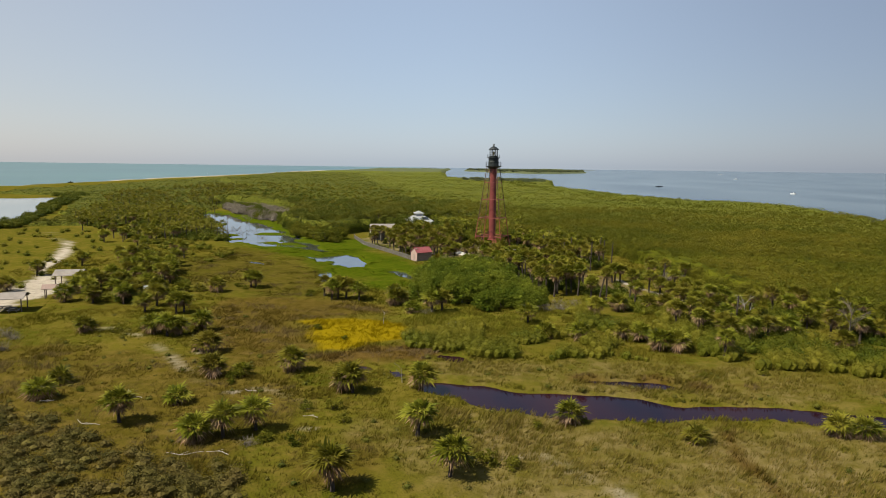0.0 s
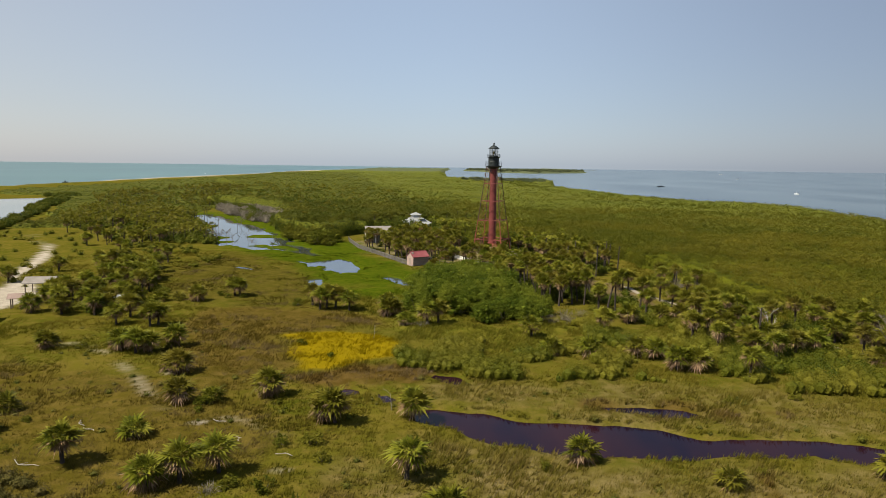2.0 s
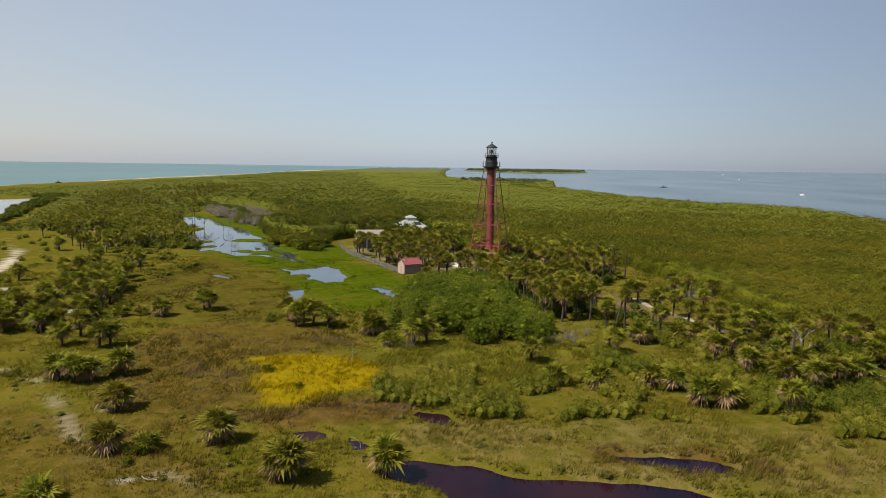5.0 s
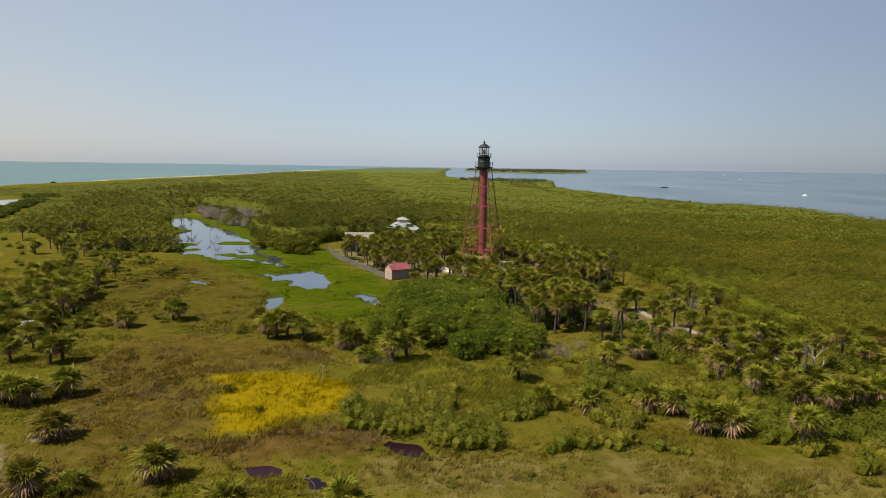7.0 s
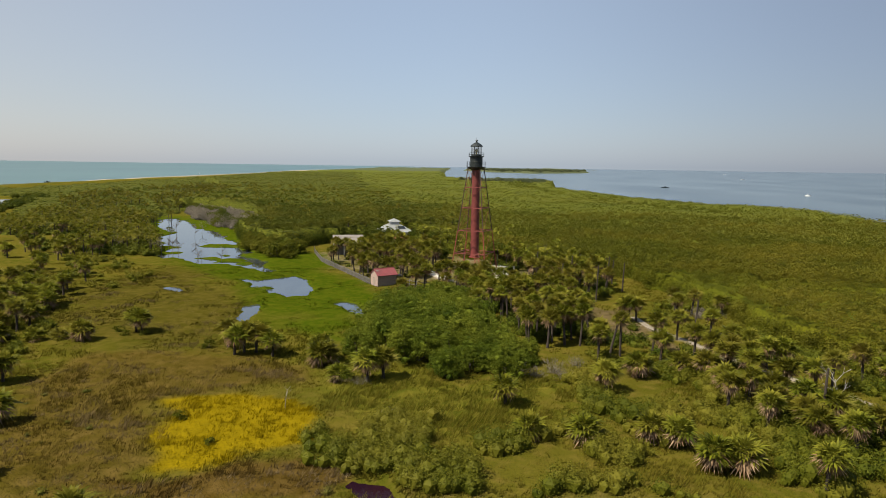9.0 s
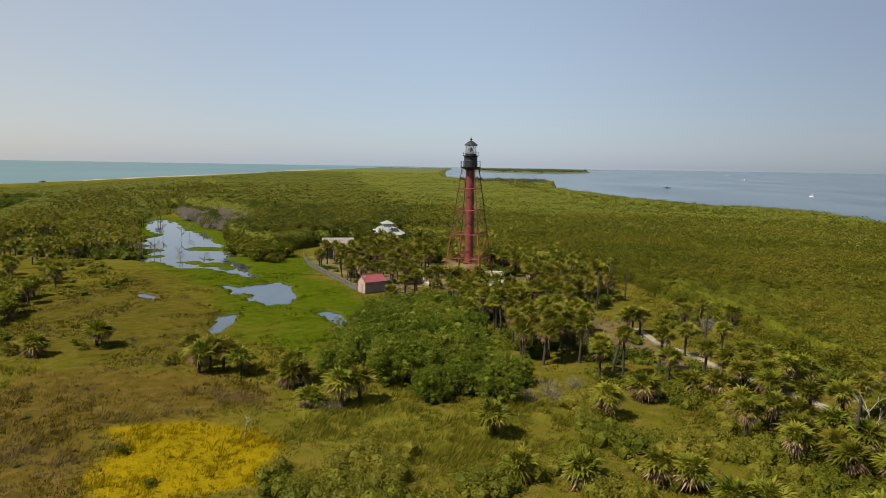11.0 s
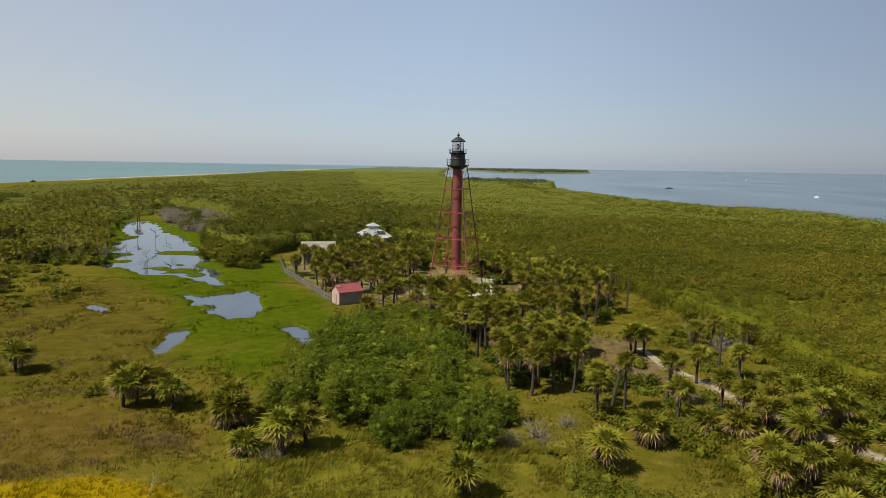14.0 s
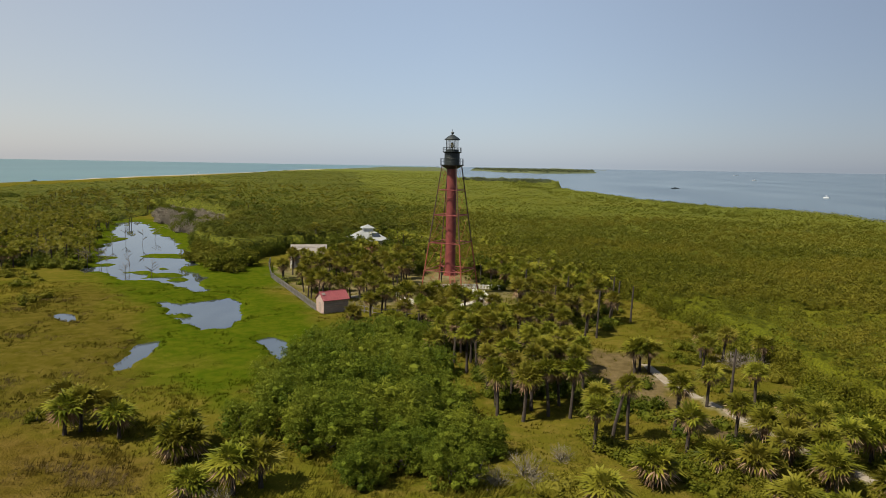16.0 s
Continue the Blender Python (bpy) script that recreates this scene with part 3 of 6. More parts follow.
MARSH_PALMS = [(-56.7, 99.4, 3), (-46, 99.5, 3.4), (-43.4, 98.2, 3.8), (-42, 98.8, 3.2), (-39.6, 102, 3.6), (-34, 90, 3.2), (-35.8, 91.2, 2.6), (-29.5, 79.4, 3.2), (-20.6, 82.6, 3.4), (-44.8, 70.1, 2.8), (-45.9, 75.7, 2.2), (-32.8, 64, 4), (-29.7, 70.3, 2.2), (-23.9, 60.5, 3.0), (-21.5, 61.2, 3.8), (-19, 63.1, 3.8), (-11.8, 75.2, 4), (-12.9, 75.6, 3.6), (-4.2, 77.4, 3.4), (-3.5, 63.6, 3.8), (-0.1, 54.7, 4.0), (-9.2, 51.5, 4.2), (11.5, 68.1, 2.6), (22.8, 64, 2.1), (37.1, 66.6, 2.6), (39.5, 66, 2.4), (-26.2, 80.4, 1.9)]
WEST_PALMS = [(-94.7, 147.3, 4), (-93.5, 163, 4), (-72.1, 128.3, 4), (-89.2, 129.3, 3.5), (-141.6, 246.9, 5), (-114.2, 211.2, 4.4), (-117.5, 223.4, 5), (-112.2, 221.6, 5.2), (-94.4, 192.9, 5), (-91.1, 189.6, 5), (-87.3, 169.3, 4.6), (-83.7, 168.4, 5), (-82.5, 171.4, 4.6), (-61.1, 136.6, 5.2), (-55.5, 132.1, 2.2), (-48.9, 132.8, 3.4), (-52.6, 133.5, 1.9), (-44, 138.9, 4), (-42.8, 138.2, 4), (-54.6, 119, 4.4), (-48.4, 112.9, 4), (-47.7, 114.3, 3.8), (-54.1, 113.6, 3.8), (-27.2, 131.5, 4.4), (-25.1, 128, 4.4), (-24.1, 128.9, 4.8), (-22.6, 129.4, 4.4), (-19.9, 128, 3.8), (-13.2, 126.4, 4), (-11.8, 124.8, 3.2), (-76.2, 133.4, 4)]
CENTRE_PALMS = [(-9, 118, 2.6), (-5.5, 118, 4.4), (-3.8, 119.4, 4.4), (-12.7, 123.8, 3.6), (10.6, 111.4, 3.8), (12.6, 102.4, 3), (-7.9, 178.6, 3), (-3.6, 186.4, 5), (-5.4, 181.3, 4.6), (-0.9, 188.8, 5), (-0.1, 189.2, 5.2), (7.6, 151.2, 6), (15, 137.5, 5.6), (17.6, 136.2, 6), (23.6, 129.4, 5.6), (1.3, 165.5, 4.5), (-0.5, 170.2, 4), (7.7, 168.5, 6), (8.6, 169.7, 6.2), (11.5, 151.7, 6.4), (10.5, 160.5, 6.2), (22.4, 117.2, 4), (17.6, 101.5, 3.2), (24, 102.4, 3.2), (24.4, 133.3, 5.4), (27.5, 122.9, 3.6), (-74.5, 129, 3.6), (-72.4, 120.6, 3.6), (-24.4, 226.5, 6), (-21.6, 228, 6.4)]
EAST_PALMS = [(27.9, 96.8, 3.4), (30.4, 96.6, 3.4), (35.6, 93, 4.8), (34.3, 111.4, 4.8), (36.7, 112.3, 5.2), (35.7, 117.2, 4), (47.8, 129.3, 4.4), (31.9, 134, 6.4), (32.4, 154, 4.6), (33.2, 155, 4.8), (34.2, 154.4, 4.6), (40.8, 154.6, 5.4), (37.6, 142.3, 5.2), (45.4, 160.8, 5.2), (42.2, 159.7, 5.4), (49.3, 119.7, 5.4), (54.4, 122.8, 5.6), (56, 120.3, 4.6), (59.1, 121.9, 5.4), (45.5, 103, 4.6), (43.9, 108.3, 4.2), (48.8, 104.2, 4.4), (31.9, 129.7, 5), (37.1, 132.4, 5.2), (42.9, 143, 5.2), (49.6, 158, 4.6), (44.7, 127.2, 5), (43.8, 131.2, 5), (42.2, 132.3, 5.2), (26.6, 101.6, 3.2)]
SOUTH_PALMS = [(40.5, 128, 4.8), (42.2, 126, 4.6), (40.6, 120.6, 4.8), (41.2, 123.2, 4.4), (39.2, 125.4, 4.6), (43.4, 118.4, 4.6), (38.2, 129.4, 5), (46.8, 118.4, 4.6), (36.4, 124.8, 3.6), (33.4, 126.2, 3), (5.1, 191.6, 5), (7.4, 187, 5), (6.4, 182, 5.2), (4.4, 186, 4.6), (10.2, 186, 5.0), (12.6, 184.6, 4.6), (14.8, 182, 4.6), (-3.6, 182.1, 5.6), (-29, 227, 5.6), (-31.6, 229, 5.6), (-26.6, 226, 5.2)]
for group, rows in (("palms in dense clumps", SOUTH_PALMS), ("palms on the open marsh", MARSH_PALMS), ("palms of the western grove", WEST_PALMS), ("palms by the thicket", CENTRE_PALMS), ("palms along the white path", EAST_PALMS)):
    for x, y, h in rows:
        label = "stunted cabbage palm with fronds down to the grass" if h < 2.7 else "cabbage palm with a shaggy skirt of dead fronds" if h < 4.2 else "tall cabbage palm with a bare grey trunk"
        plant(x, y, h, label, group)


def scatter_in(poly, count, gap, rng, taken):
    xs, ys = [p[0] for p in poly], [p[1] for p in poly]
    got = []
    for _ in range(count * 60):
        x, y = rng.uniform(min(xs), max(xs)), rng.uniform(min(ys), max(ys))
        if inside(np.array([x]), np.array([y]), poly)[0] > 0 and all((x - a) ** 2 + (y - b) ** 2 > gap * gap for a, b in taken):
            got.append((x, y))
            taken.append((x, y))
            if len(got) == count:
                break
    return got


rng = random.Random(11)
GROVES = [
    ([(-74, 122), (-60, 117), (-57, 128), (-64, 150), (-74, 176), (-88, 178), (-78, 150)], 50, 1.9, 3.4, 4.8, "palms of the western grove"),
    ([(-84, 178), (-74, 180), (-92, 222), (-118, 262), (-150, 270), (-112, 215)], 26, 3.2, 4.0, 5.6, "palms of the western grove"),
    ([(-2, 178), (12, 150), (14, 139), (22, 135), (27, 150), (22, 165), (33, 176), (36, 190), (20, 194), (15, 184), (4, 182)], 100, 2.0, 5.0, 6.8, "palms below the lighthouse"),
    ([(-32, 216), (-17, 191), (-6, 192), (-2, 205), (-4, 240), (-20, 248), (-30, 226)], 78, 1.9, 4.4, 6.4, "palms in the yard"),
    ([(52, 96), (72, 98), (68, 126), (58, 128), (54, 112)], 22, 2.5, 3.8, 5.4, "palms along the white path"),
    ([(14, 238), (12, 216), (20, 200), (30, 190), (37, 196), (31, 216), (22, 234)], 46, 2.3, 4.2, 5.8, "palms behind the lighthouse"),
    ([(34, 104), (44, 98), (46, 108), (38, 116)], 8, 2.5, 3.8, 5.2, "palms along the white path"),
]
JOINED = {}
for poly, count, gap, h0, h1, group in GROVES:
    for x, y in scatter_in(poly, count, gap, rng, PLANTED):
        if 7.5 > math.hypot(x - 6.8, y - 202.3):
            continue
        if inside(np.array([x]), np.array([y]), ROAD)[0] > -2.2:
            continue
        if 9 < x < 19 and 172 < y < 211:
            continue
        if "yard" in group or "behind" in group or y > 172:
            JOINED.setdefault(group, []).append((x, y, rng.uniform(h0, h1)))
        else:
            plant(x, y, rng.uniform(h0, h1), "cabbage palm crowded among others in a dense grove", group)


def grove(places, label):
    """Palms too crowded to tell apart, as one object."""
    root = tagged(thing("palm_grove", Matrix(), label, "palm grove"), kind="stuff")
    got = {"trunk": [], "crown": [], "dead_fronds": []}
    for x, y, h in places:
        q = random.Random(int(x * 131 + y * 977))
        nat, src = sorted(CROWDED, key=lambda c: abs(c[0] - h))[q.randrange(2)]
        m = pose(x, y, 0.3, q.uniform(-4, 4), q.uniform(-4, 4), q.uniform(0, 360)) @ Matrix.Diagonal((1, 1, h / nat, 1)) @ Matrix.Scale(q.uniform(0.92, 1.1), 4)
        for ob in src.children:
            a = np.array(m @ Matrix.Translation(ob.location))
            v = np.array([p.co for p in ob.data.vertices])
            got[ob.name.split(".")[0]].append((v @ a[:3, :3].T + a[:3, 3], [tuple(f.vertices) for f in ob.data.polygons]))
    for name, material in (("trunk", BARK), ("crown", PALM), ("dead_fronds", FROND)):
        fs, o = [], 0
        for v, f in got[name]:
            fs += [tuple(i + o for i in t) for t in f]
            o += len(v)
        new(name, soup(name, np.concatenate([v for v, f in got[name]]), fs, material)).parent = root


for group, places in JOINED.items():
    grove(places, "crowded cabbage palms, " + group.replace("palms ", "").replace("of ", "in "))
for _, src in CROWDED:
    for ob in list(src.children) + [src]:
        bpy.data.objects.remove(ob)
# ---- woods ----


def far_palms(name, places, seed, label):
    """Many small palms far off, as one object."""
    rng = random.Random(seed)
    kinds = []
    for i in range(5):
        vs, fs = fan_leaves(rng, 17, 2.0, -40, 85, 5, 0.5)
        kinds.append((np.array(vs), np.array([f for f in fs])))
    V, Fc, o = [], [], 0
    TV, TF, to = [], [], 0
    for x, y, h in places:
        vs, fs = kinds[rng.randrange(5)]
        a, k = rng.uniform(0, 6.28), rng.uniform(0.8, 1.15)
        c, s = math.cos(a) * k, math.sin(a) * k
        w = vs @ np.array([[c, s, 0], [-s, c, 0], [0, 0, k]]) + (x, y, h)
        V.append(w)
        Fc.append(fs + o)
        o += len(vs)
        q = [(x + 0.15 * math.cos(t), y + 0.15 * math.sin(t), z) for z in (0, h) for t in (0, 1.57, 3.14, 4.71)]
        TV += q
        TF += [(to + i, to + (i + 1) % 4, to + 4 + (i + 1) % 4, to + 4 + i) for i in range(4)]
        to += 8
    root = tagged(thing(name, Matrix(), label, "palm grove"), kind="stuff")
    crowns = new("crowns", soup("crowns", np.concatenate(V), np.concatenate(Fc), PALM))
    trunks = new("trunks", soup("trunks", TV, TF, BARK))
    crowns.parent = trunks.parent = root


MANGROVE_EDGE = [(120, 20), (78, 85), (63, 116), (54, 140), (51, 156), (48, 178), (43, 198), (36, 212), (20, 226), (6, 227), (-3, 240), (-8, 276), (-30, 292), (-70, 320), (-110, 372), (-160, 420), (-200, 620), (-330, 900), (-400, 1400), (-420, 3300), (500, 5000), (500, 20)]
WEST_WOOD = [(-35, 262), (-48, 240), (-60, 250), (-95, 315), (-118, 365), (-150, 400), (-190, 640), (-60, 640), (0, 420), (8, 300)]
SCRUB = [(-150, 262), (-128, 330), (-140, 380), (-200, 640), (-330, 900), (-400, 1400), (-402, 1000), (-372, 600), (-352, 480), (-290, 480), (-262, 440), (-215, 345), (-172, 262)]


DEAD_BELT = [(-136, 376), (-146, 404), (-122, 388), (-96, 352), (-78, 318), (-74, 296), (-82, 288), (-96, 308), (-114, 336)]


def crown_field(x, y, size, seed):
    """Rounded crowns standing side by side: height 0 to 1."""
    i0, j0 = np.floor(x / size), np.floor(y / size)
    best = np.zeros(x.shape)
    for di in (-1, 0, 1):
        for dj in (-1, 0, 1):
            i, j = i0 + di, j0 + dj
            cx, cy = (i + 0.15 + 0.7 * cell(i, j, seed)) * size, (j + 0.15 + 0.7 * cell(i, j, seed + 1)) * size
            r = size * (0.62 + 0.3 * cell(i, j, seed + 2))
            d = ((x - cx) ** 2 + (y - cy) ** 2) / r ** 2
            best = np.maximum(best, np.sqrt(np.clip(1 - d, 0, 1)) * (0.6 + 0.4 * cell(i, j, seed + 3)))
    return best


def canopy_lumps(x, y):
    dist = np.hypot(x - 8, y - 35)
    near, mid_, far = crown_field(x, y, 2.8, 3), crown_field(x, y, 7.0, 7), crown_field(x, y, 17, 9)
    f = step(dist, 250, 700)
    return (0.6 * near + 0.4 * mid_) * (1 - f) + (0.55 * mid_ + 0.45 * far) * f


def canopy_height(x, y):
    edge = -np.maximum(wet(x, y), -200)
    m = np.minimum(rough_edge(x, y, MANGROVE_EDGE, 1.6, 9, 8), edge)
    w = np.minimum(rough_edge(x, y, WEST_WOOD, 4, 12, 8), edge)
    s = np.minimum(rough_edge(x, y, SCRUB, 5, 16, 8) - 9 * (vnoise(x, y, 26, 12) > 0.52), edge)
    lumps = canopy_lumps(x, y)
    tall = 0.3 * lumps + 0.7 * crown_field(x, y, 6.0, 15)
    big = vnoise(x, y, 38, 5)
    calm = step(np.hypot(x - 8, y - 35), 180, 420)
    h_m = (2.1 + 0.9 * calm + 1.8 * big + (2.9 - 1.3 * calm) * lumps + 1.6 * step(30 - edge, 0, 30)) * step(m, -0.5, 1.0)
    h_w = (2.6 + 2.0 * big + 4.6 * tall) * step(w, -0.5, 1.0)
    h_s = (0.3 + 2.6 * lumps) * step(s, -0.5, 1.2)
    clearing = step(-inside(x, y, DEAD_BELT), -1, 2)
    return np.maximum(np.maximum(h_m, h_w) * clearing, h_s)


def western(x, y):
    return x < -18 - (y - 250) * 0.2 + 25 * vnoise(x, y, 60, 23)


EYE_XY = (8.0, 35.0)
ang = np.radians(np.arange(-46, 42, 0.24))
dist = 75 * np.exp(np.arange(0, 4.25, 0.0095))
A, D = np.meshgrid(ang, dist)
CX, CY = EYE_XY[0] + np.sin(A) * D, EYE_XY[1] + np.cos(A) * D
CH = canopy_height(CX, CY)
SINK = 0.68 + 0.25 * step(D, 200, 400)
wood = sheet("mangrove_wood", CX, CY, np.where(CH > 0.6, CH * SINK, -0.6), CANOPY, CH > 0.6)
# first and last masks place the haze tint by distance
for key, value in (("hazed", step(D, 150, 290)), ("west", western(CX, CY) & (CY < 1500)), ("far", CY > 1900)):
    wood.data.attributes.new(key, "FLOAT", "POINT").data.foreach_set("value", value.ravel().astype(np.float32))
tagged(wood, "unbroken olive-green mangrove canopy reaching to the bay", "woodland", "", "stuff")


def polar(g, count, d0, d1):
    d = 1 / g.uniform(1 / d1, 1 / d0, count)
    a = np.radians(g.uniform(-44, 40, count))
    x, y = EYE_XY[0] + np.sin(a) * d, EYE_XY[1] + np.cos(a) * d
    h = canopy_height(x, y)
    ok = h > 0.6
    return x[ok], y[ok], h[ok], d[ok]


def near_canopy(name, count, seed, each, d0, d1, leaf_size):
    """Leafy crowns side by side, where the camera comes close."""
    g = np.random.default_rng(seed)
    x, y, h, d = polar(g, count, d0, d1)
    r = np.minimum(g.uniform(0.4, 0.95, len(x)) * (0.7 + d / 500), h * 0.6)
    h = h + g.uniform(-0.4, 0.8, len(x))
    cs = np.stack([x, y, np.maximum(h - r * 0.75, r * 0.5)], 1)
    west = x < -8
    for mask, leaf in ((west, WEST_LEAF), (~west, MANGROVE)):
        if not mask.any():
            continue
        v, f = leaf_cloud(cs[mask], r[mask], int(mask.sum()) * each, leaf_size, g, 0.95, -0.2, 0.5)
        ob = new(name, soup(name, v, f, leaf))
        ob.parent = wood


def far_canopy(name, count, seed, size, d0, d1):
    g = np.random.default_rng(seed)
    x, y, h, d = polar(g, count, d0, d1)
    e = 0.5
    z0 = canopy_lumps(x, y)
    nx, ny = (z0 - canopy_lumps(x + e, y)) / e * 2.9, (z0 - canopy_lumps(x, y + e)) / e * 2.9
    n = np.stack([np.clip(nx, -2, 2), np.clip(ny, -2, 2), np.ones(len(x))], 1) + g.normal(size=(len(x), 3)) * 0.24
    p = np.stack([x, y, h * g.uniform(0.9, 1.02, len(x))], 1)
    z = size * d ** 0.85 * g.uniform(0.6, 1.4, len(x))
    west = western(x, y)
    for mask, leaf in ((west, WEST_LEAF), (~west, HAZY_MANGROVE)):
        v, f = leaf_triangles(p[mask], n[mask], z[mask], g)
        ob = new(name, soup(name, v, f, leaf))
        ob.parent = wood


near_canopy("canopy_crowns", 22000, 5, 62, 75, 210, 0.14)
near_canopy("canopy_crowns", 30000, 15, 42, 160, 330, 0.2)


def edge_crowns(name, count, seed, x0, x1, y0, y1, leaf):
    """Leafy fringe down to the ground along the near edges of the woods."""
    g = np.random.default_rng(seed)
    x, y = g.uniform(x0, x1, count), g.uniform(y0, y1, count)
    m, w = rough_edge(x, y, MANGROVE_EDGE, 1.6, 9, 8), rough_edge(x, y, WEST_WOOD, 4, 12, 8)
    ok = (np.maximum(m, w) > -0.9) & (np.maximum(m, w) < 1.6) & (wet(x, y) < -0.8)
    x, y = x[ok], y[ok]
    r = g.uniform(0.7, 1.25, len(x))
    cs = np.stack([x, y, r * 0.4 + g.uniform(0, 1, len(x)) ** 1.2 * 3.0], 1)
    v, f = leaf_cloud(cs, r, len(x) * 80, 0.15, g, 1.0, -0.4, 0.5)
    ob = new(name, soup(name, v, f, leaf))
    ob.parent = wood


edge_crowns("canopy_fringe", 52000, 9, -20, 90, 80, 330, MANGROVE)
edge_crowns("canopy_fringe", 90000, 10, -160, -20, 225, 430, BROADLEAF)
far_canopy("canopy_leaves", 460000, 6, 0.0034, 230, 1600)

rngw = random.Random(21)
taken = list(PLANTED)
spots = scatter_in([(-45, 262), (-60, 262), (-95, 318), (-120, 370), (-150, 420), (-190, 600), (-90, 600), (-20, 420), (5, 330), (0, 275)], 520, 3.0, rngw, [])
far_palms("palm_grove", [(x, y, rngw.uniform(4.5, 7.5)) for x, y in spots if inside(np.array([x]), np.array([y]), DEAD_BELT)[0] < -2], 31, "dense far grove of cabbage palms with grey trunks")
def clumped(spots, size, seed, least):
    return [(x, y) for x, y in spots if vnoise(np.array([x]), np.array([y]), size, seed)[0] > least and inside(np.array([x]), np.array([y]), DEAD_BELT)[0] < -2]


LEFT_BANK = [(-86, 205), (-78, 225), (-100, 262), (-125, 320), (-150, 350), (-190, 350), (-165, 280), (-120, 232)]
BEACH_BELT = [(-122, 325), (-150, 352), (-186, 350), (-240, 440), (-262, 520), (-285, 660), (-190, 700), (-150, 420), (-136, 372)]
spots = clumped(scatter_in(LEFT_BANK, 420, 2.3, rngw, []), 17, 27, 0.42)
far_palms("palm_grove", [(x, y, rngw.uniform(2.2, 4.6)) for x, y in spots], 32, "clumps of cabbage palms between the pond and the lagoon")
spots = clumped(scatter_in(BEACH_BELT, 620, 3.0, rngw, []), 24, 28, 0.36)
far_palms("palm_grove", [(x, y, rngw.uniform(2.6, 5.2)) for x, y in spots], 34, "dark belt of cabbage palms behind the beach scrub")
spots = scatter_in([(-20, 232), (-4, 214), (16, 214), (30, 210), (40, 200), (38, 222), (26, 262), (-5, 292), (-30, 285)], 70, 3.2, rngw, [])
far_palms("palm_grove", [(x, y, rngw.uniform(3.6, 5.4)) for x, y in spots if math.hypot(x - 6.8, y - 202) > 9], 33, "cabbage palms behind the lighthouse at the edge of the mangroves")


def bush(name, seed, r, h, lumps, count, size, material, label, category):
    """A many-stemmed bush: stems, and a crown of leaf clumps with gaps."""
    g = np.random.default_rng(seed)
    root = thing(name, Matrix(), label, category)
    cs, rs = [], []
    for k in range(lumps):
        a, q = g.uniform(0, 6.28), r * math.sqrt(g.uniform(0, 1)) * 0.78
        lr = r * g.uniform(0.2, 0.36)
        cs.append((q * math.cos(a), q * math.sin(a), max(lr * 0.5, h * g.uniform(0.12, 0.86) * (1 - 0.5 * (q / r) ** 2))))
        rs.append(lr)
    bm = bmesh.new()
    for c in cs[:9]:
        rod(bm, (c[0] * 0.12, c[1] * 0.12, -0.3), (c[0] * 0.7, c[1] * 0.7, c[2] * 0.75), 0.03 * r + 0.02, 0.015 * r, 5)
    part("stem", bm, BRANCH, root)
    # leaves gather in tufts at the ends of the twigs, with gaps between the tufts
    tufts, tr = [], []
    for c, lr in zip(cs, rs):
        for _ in range(14):
            a, z = g.uniform(0, 6.28), g.uniform(-0.35, 1)
            q = math.sqrt(1 - z * z) * lr * g.uniform(0.75, 1.1)
            tufts.append((c[0] + q * math.cos(a), c[1] + q * math.sin(a), max(0.1, c[2] + z * lr * g.uniform(0.75, 1.15))))
            tr.append(lr * g.uniform(0.16, 0.34))
    v, f = leaf_cloud(tufts, tr, count, size, g, 1.0, -0.5, 0.8)
    cv, cf = cores(cs, rs, 0.42, 0.8, len(v))
    crown = new("crown", soup("crown", list(map(tuple, v)) + cv, [tuple(t) for t in f.tolist()] + cf, material))
    crown.parent = root
    return root


def spread_copies(src, rows, group):
    for i, (x, y, k) in enumerate(rows):
        q = random.Random(int(x * 37 + y * 91))
        m = pose(x, y, 0.25, 0, 0, q.uniform(0, 360)) @ Matrix.Diagonal((k * q.uniform(0.9, 1.1), k * q.uniform(0.9, 1.1), k * q.uniform(0.85, 1.1), 1))
        s = src[i % len(src)]
        if "used" not in s:
            s["used"] = 1
            s.matrix_world = m
            ob = s
        else:
            ob = copy_thing(s, m)
            ob.matrix_basis = m
        tagged(ob, group=group)


big_bush = [bush("mangrove_bush", 40 + i, 4.4, 5.8, 50, 18000, 0.105, THICKET_LEAF, "broad dense green mangrove bush in a thicket", "bush") for i in range(3)]
THICKET = [(-7, 150, 1), (-3, 143, 1.1), (2, 150, 1.05), (-8, 141, 0.95), (-5, 134, 1), (1, 136, 1.1), (6, 142, 1.1), (-1, 128, 1), (5, 130, 1.1), (9, 135, 0.95), (10, 127, 0.9), (2, 158, 1), (-4, 160, 0.85), (6, 150, 0.9), (7, 124.5, 0.75), (-2, 166, 0.75), (-8, 129, 0.7), (5, 160, 0.8), (11, 122.4, 0.75), (4, 121.6, 0.65), (13, 127.6, 0.7), (-68, 131.5, 0.55), (-64.5, 126.6, 0.5), (-61.5, 121.6, 0.55)]
spread_copies(big_bush, THICKET, "bushes of the central thicket")
POND_BUSHES = [(-47, 224, 1), (-52, 232, 1.05), (-44, 232, 0.9), (-56, 242, 1), (-50, 242, 1), (-62, 250, 0.9), (-66, 262, 0.9), (-43, 222, 0.7), (-60, 238, 0.7)]
pond_bush = [bush("willow_bush", 60 + i, 4.2, 4.6, 30, 5000, 0.18, SHRUB, "rounded green bush at the edge of the pond", "bush") for i in range(2)]
spread_copies(pond_bush, POND_BUSHES, "bushes beside the long pond")
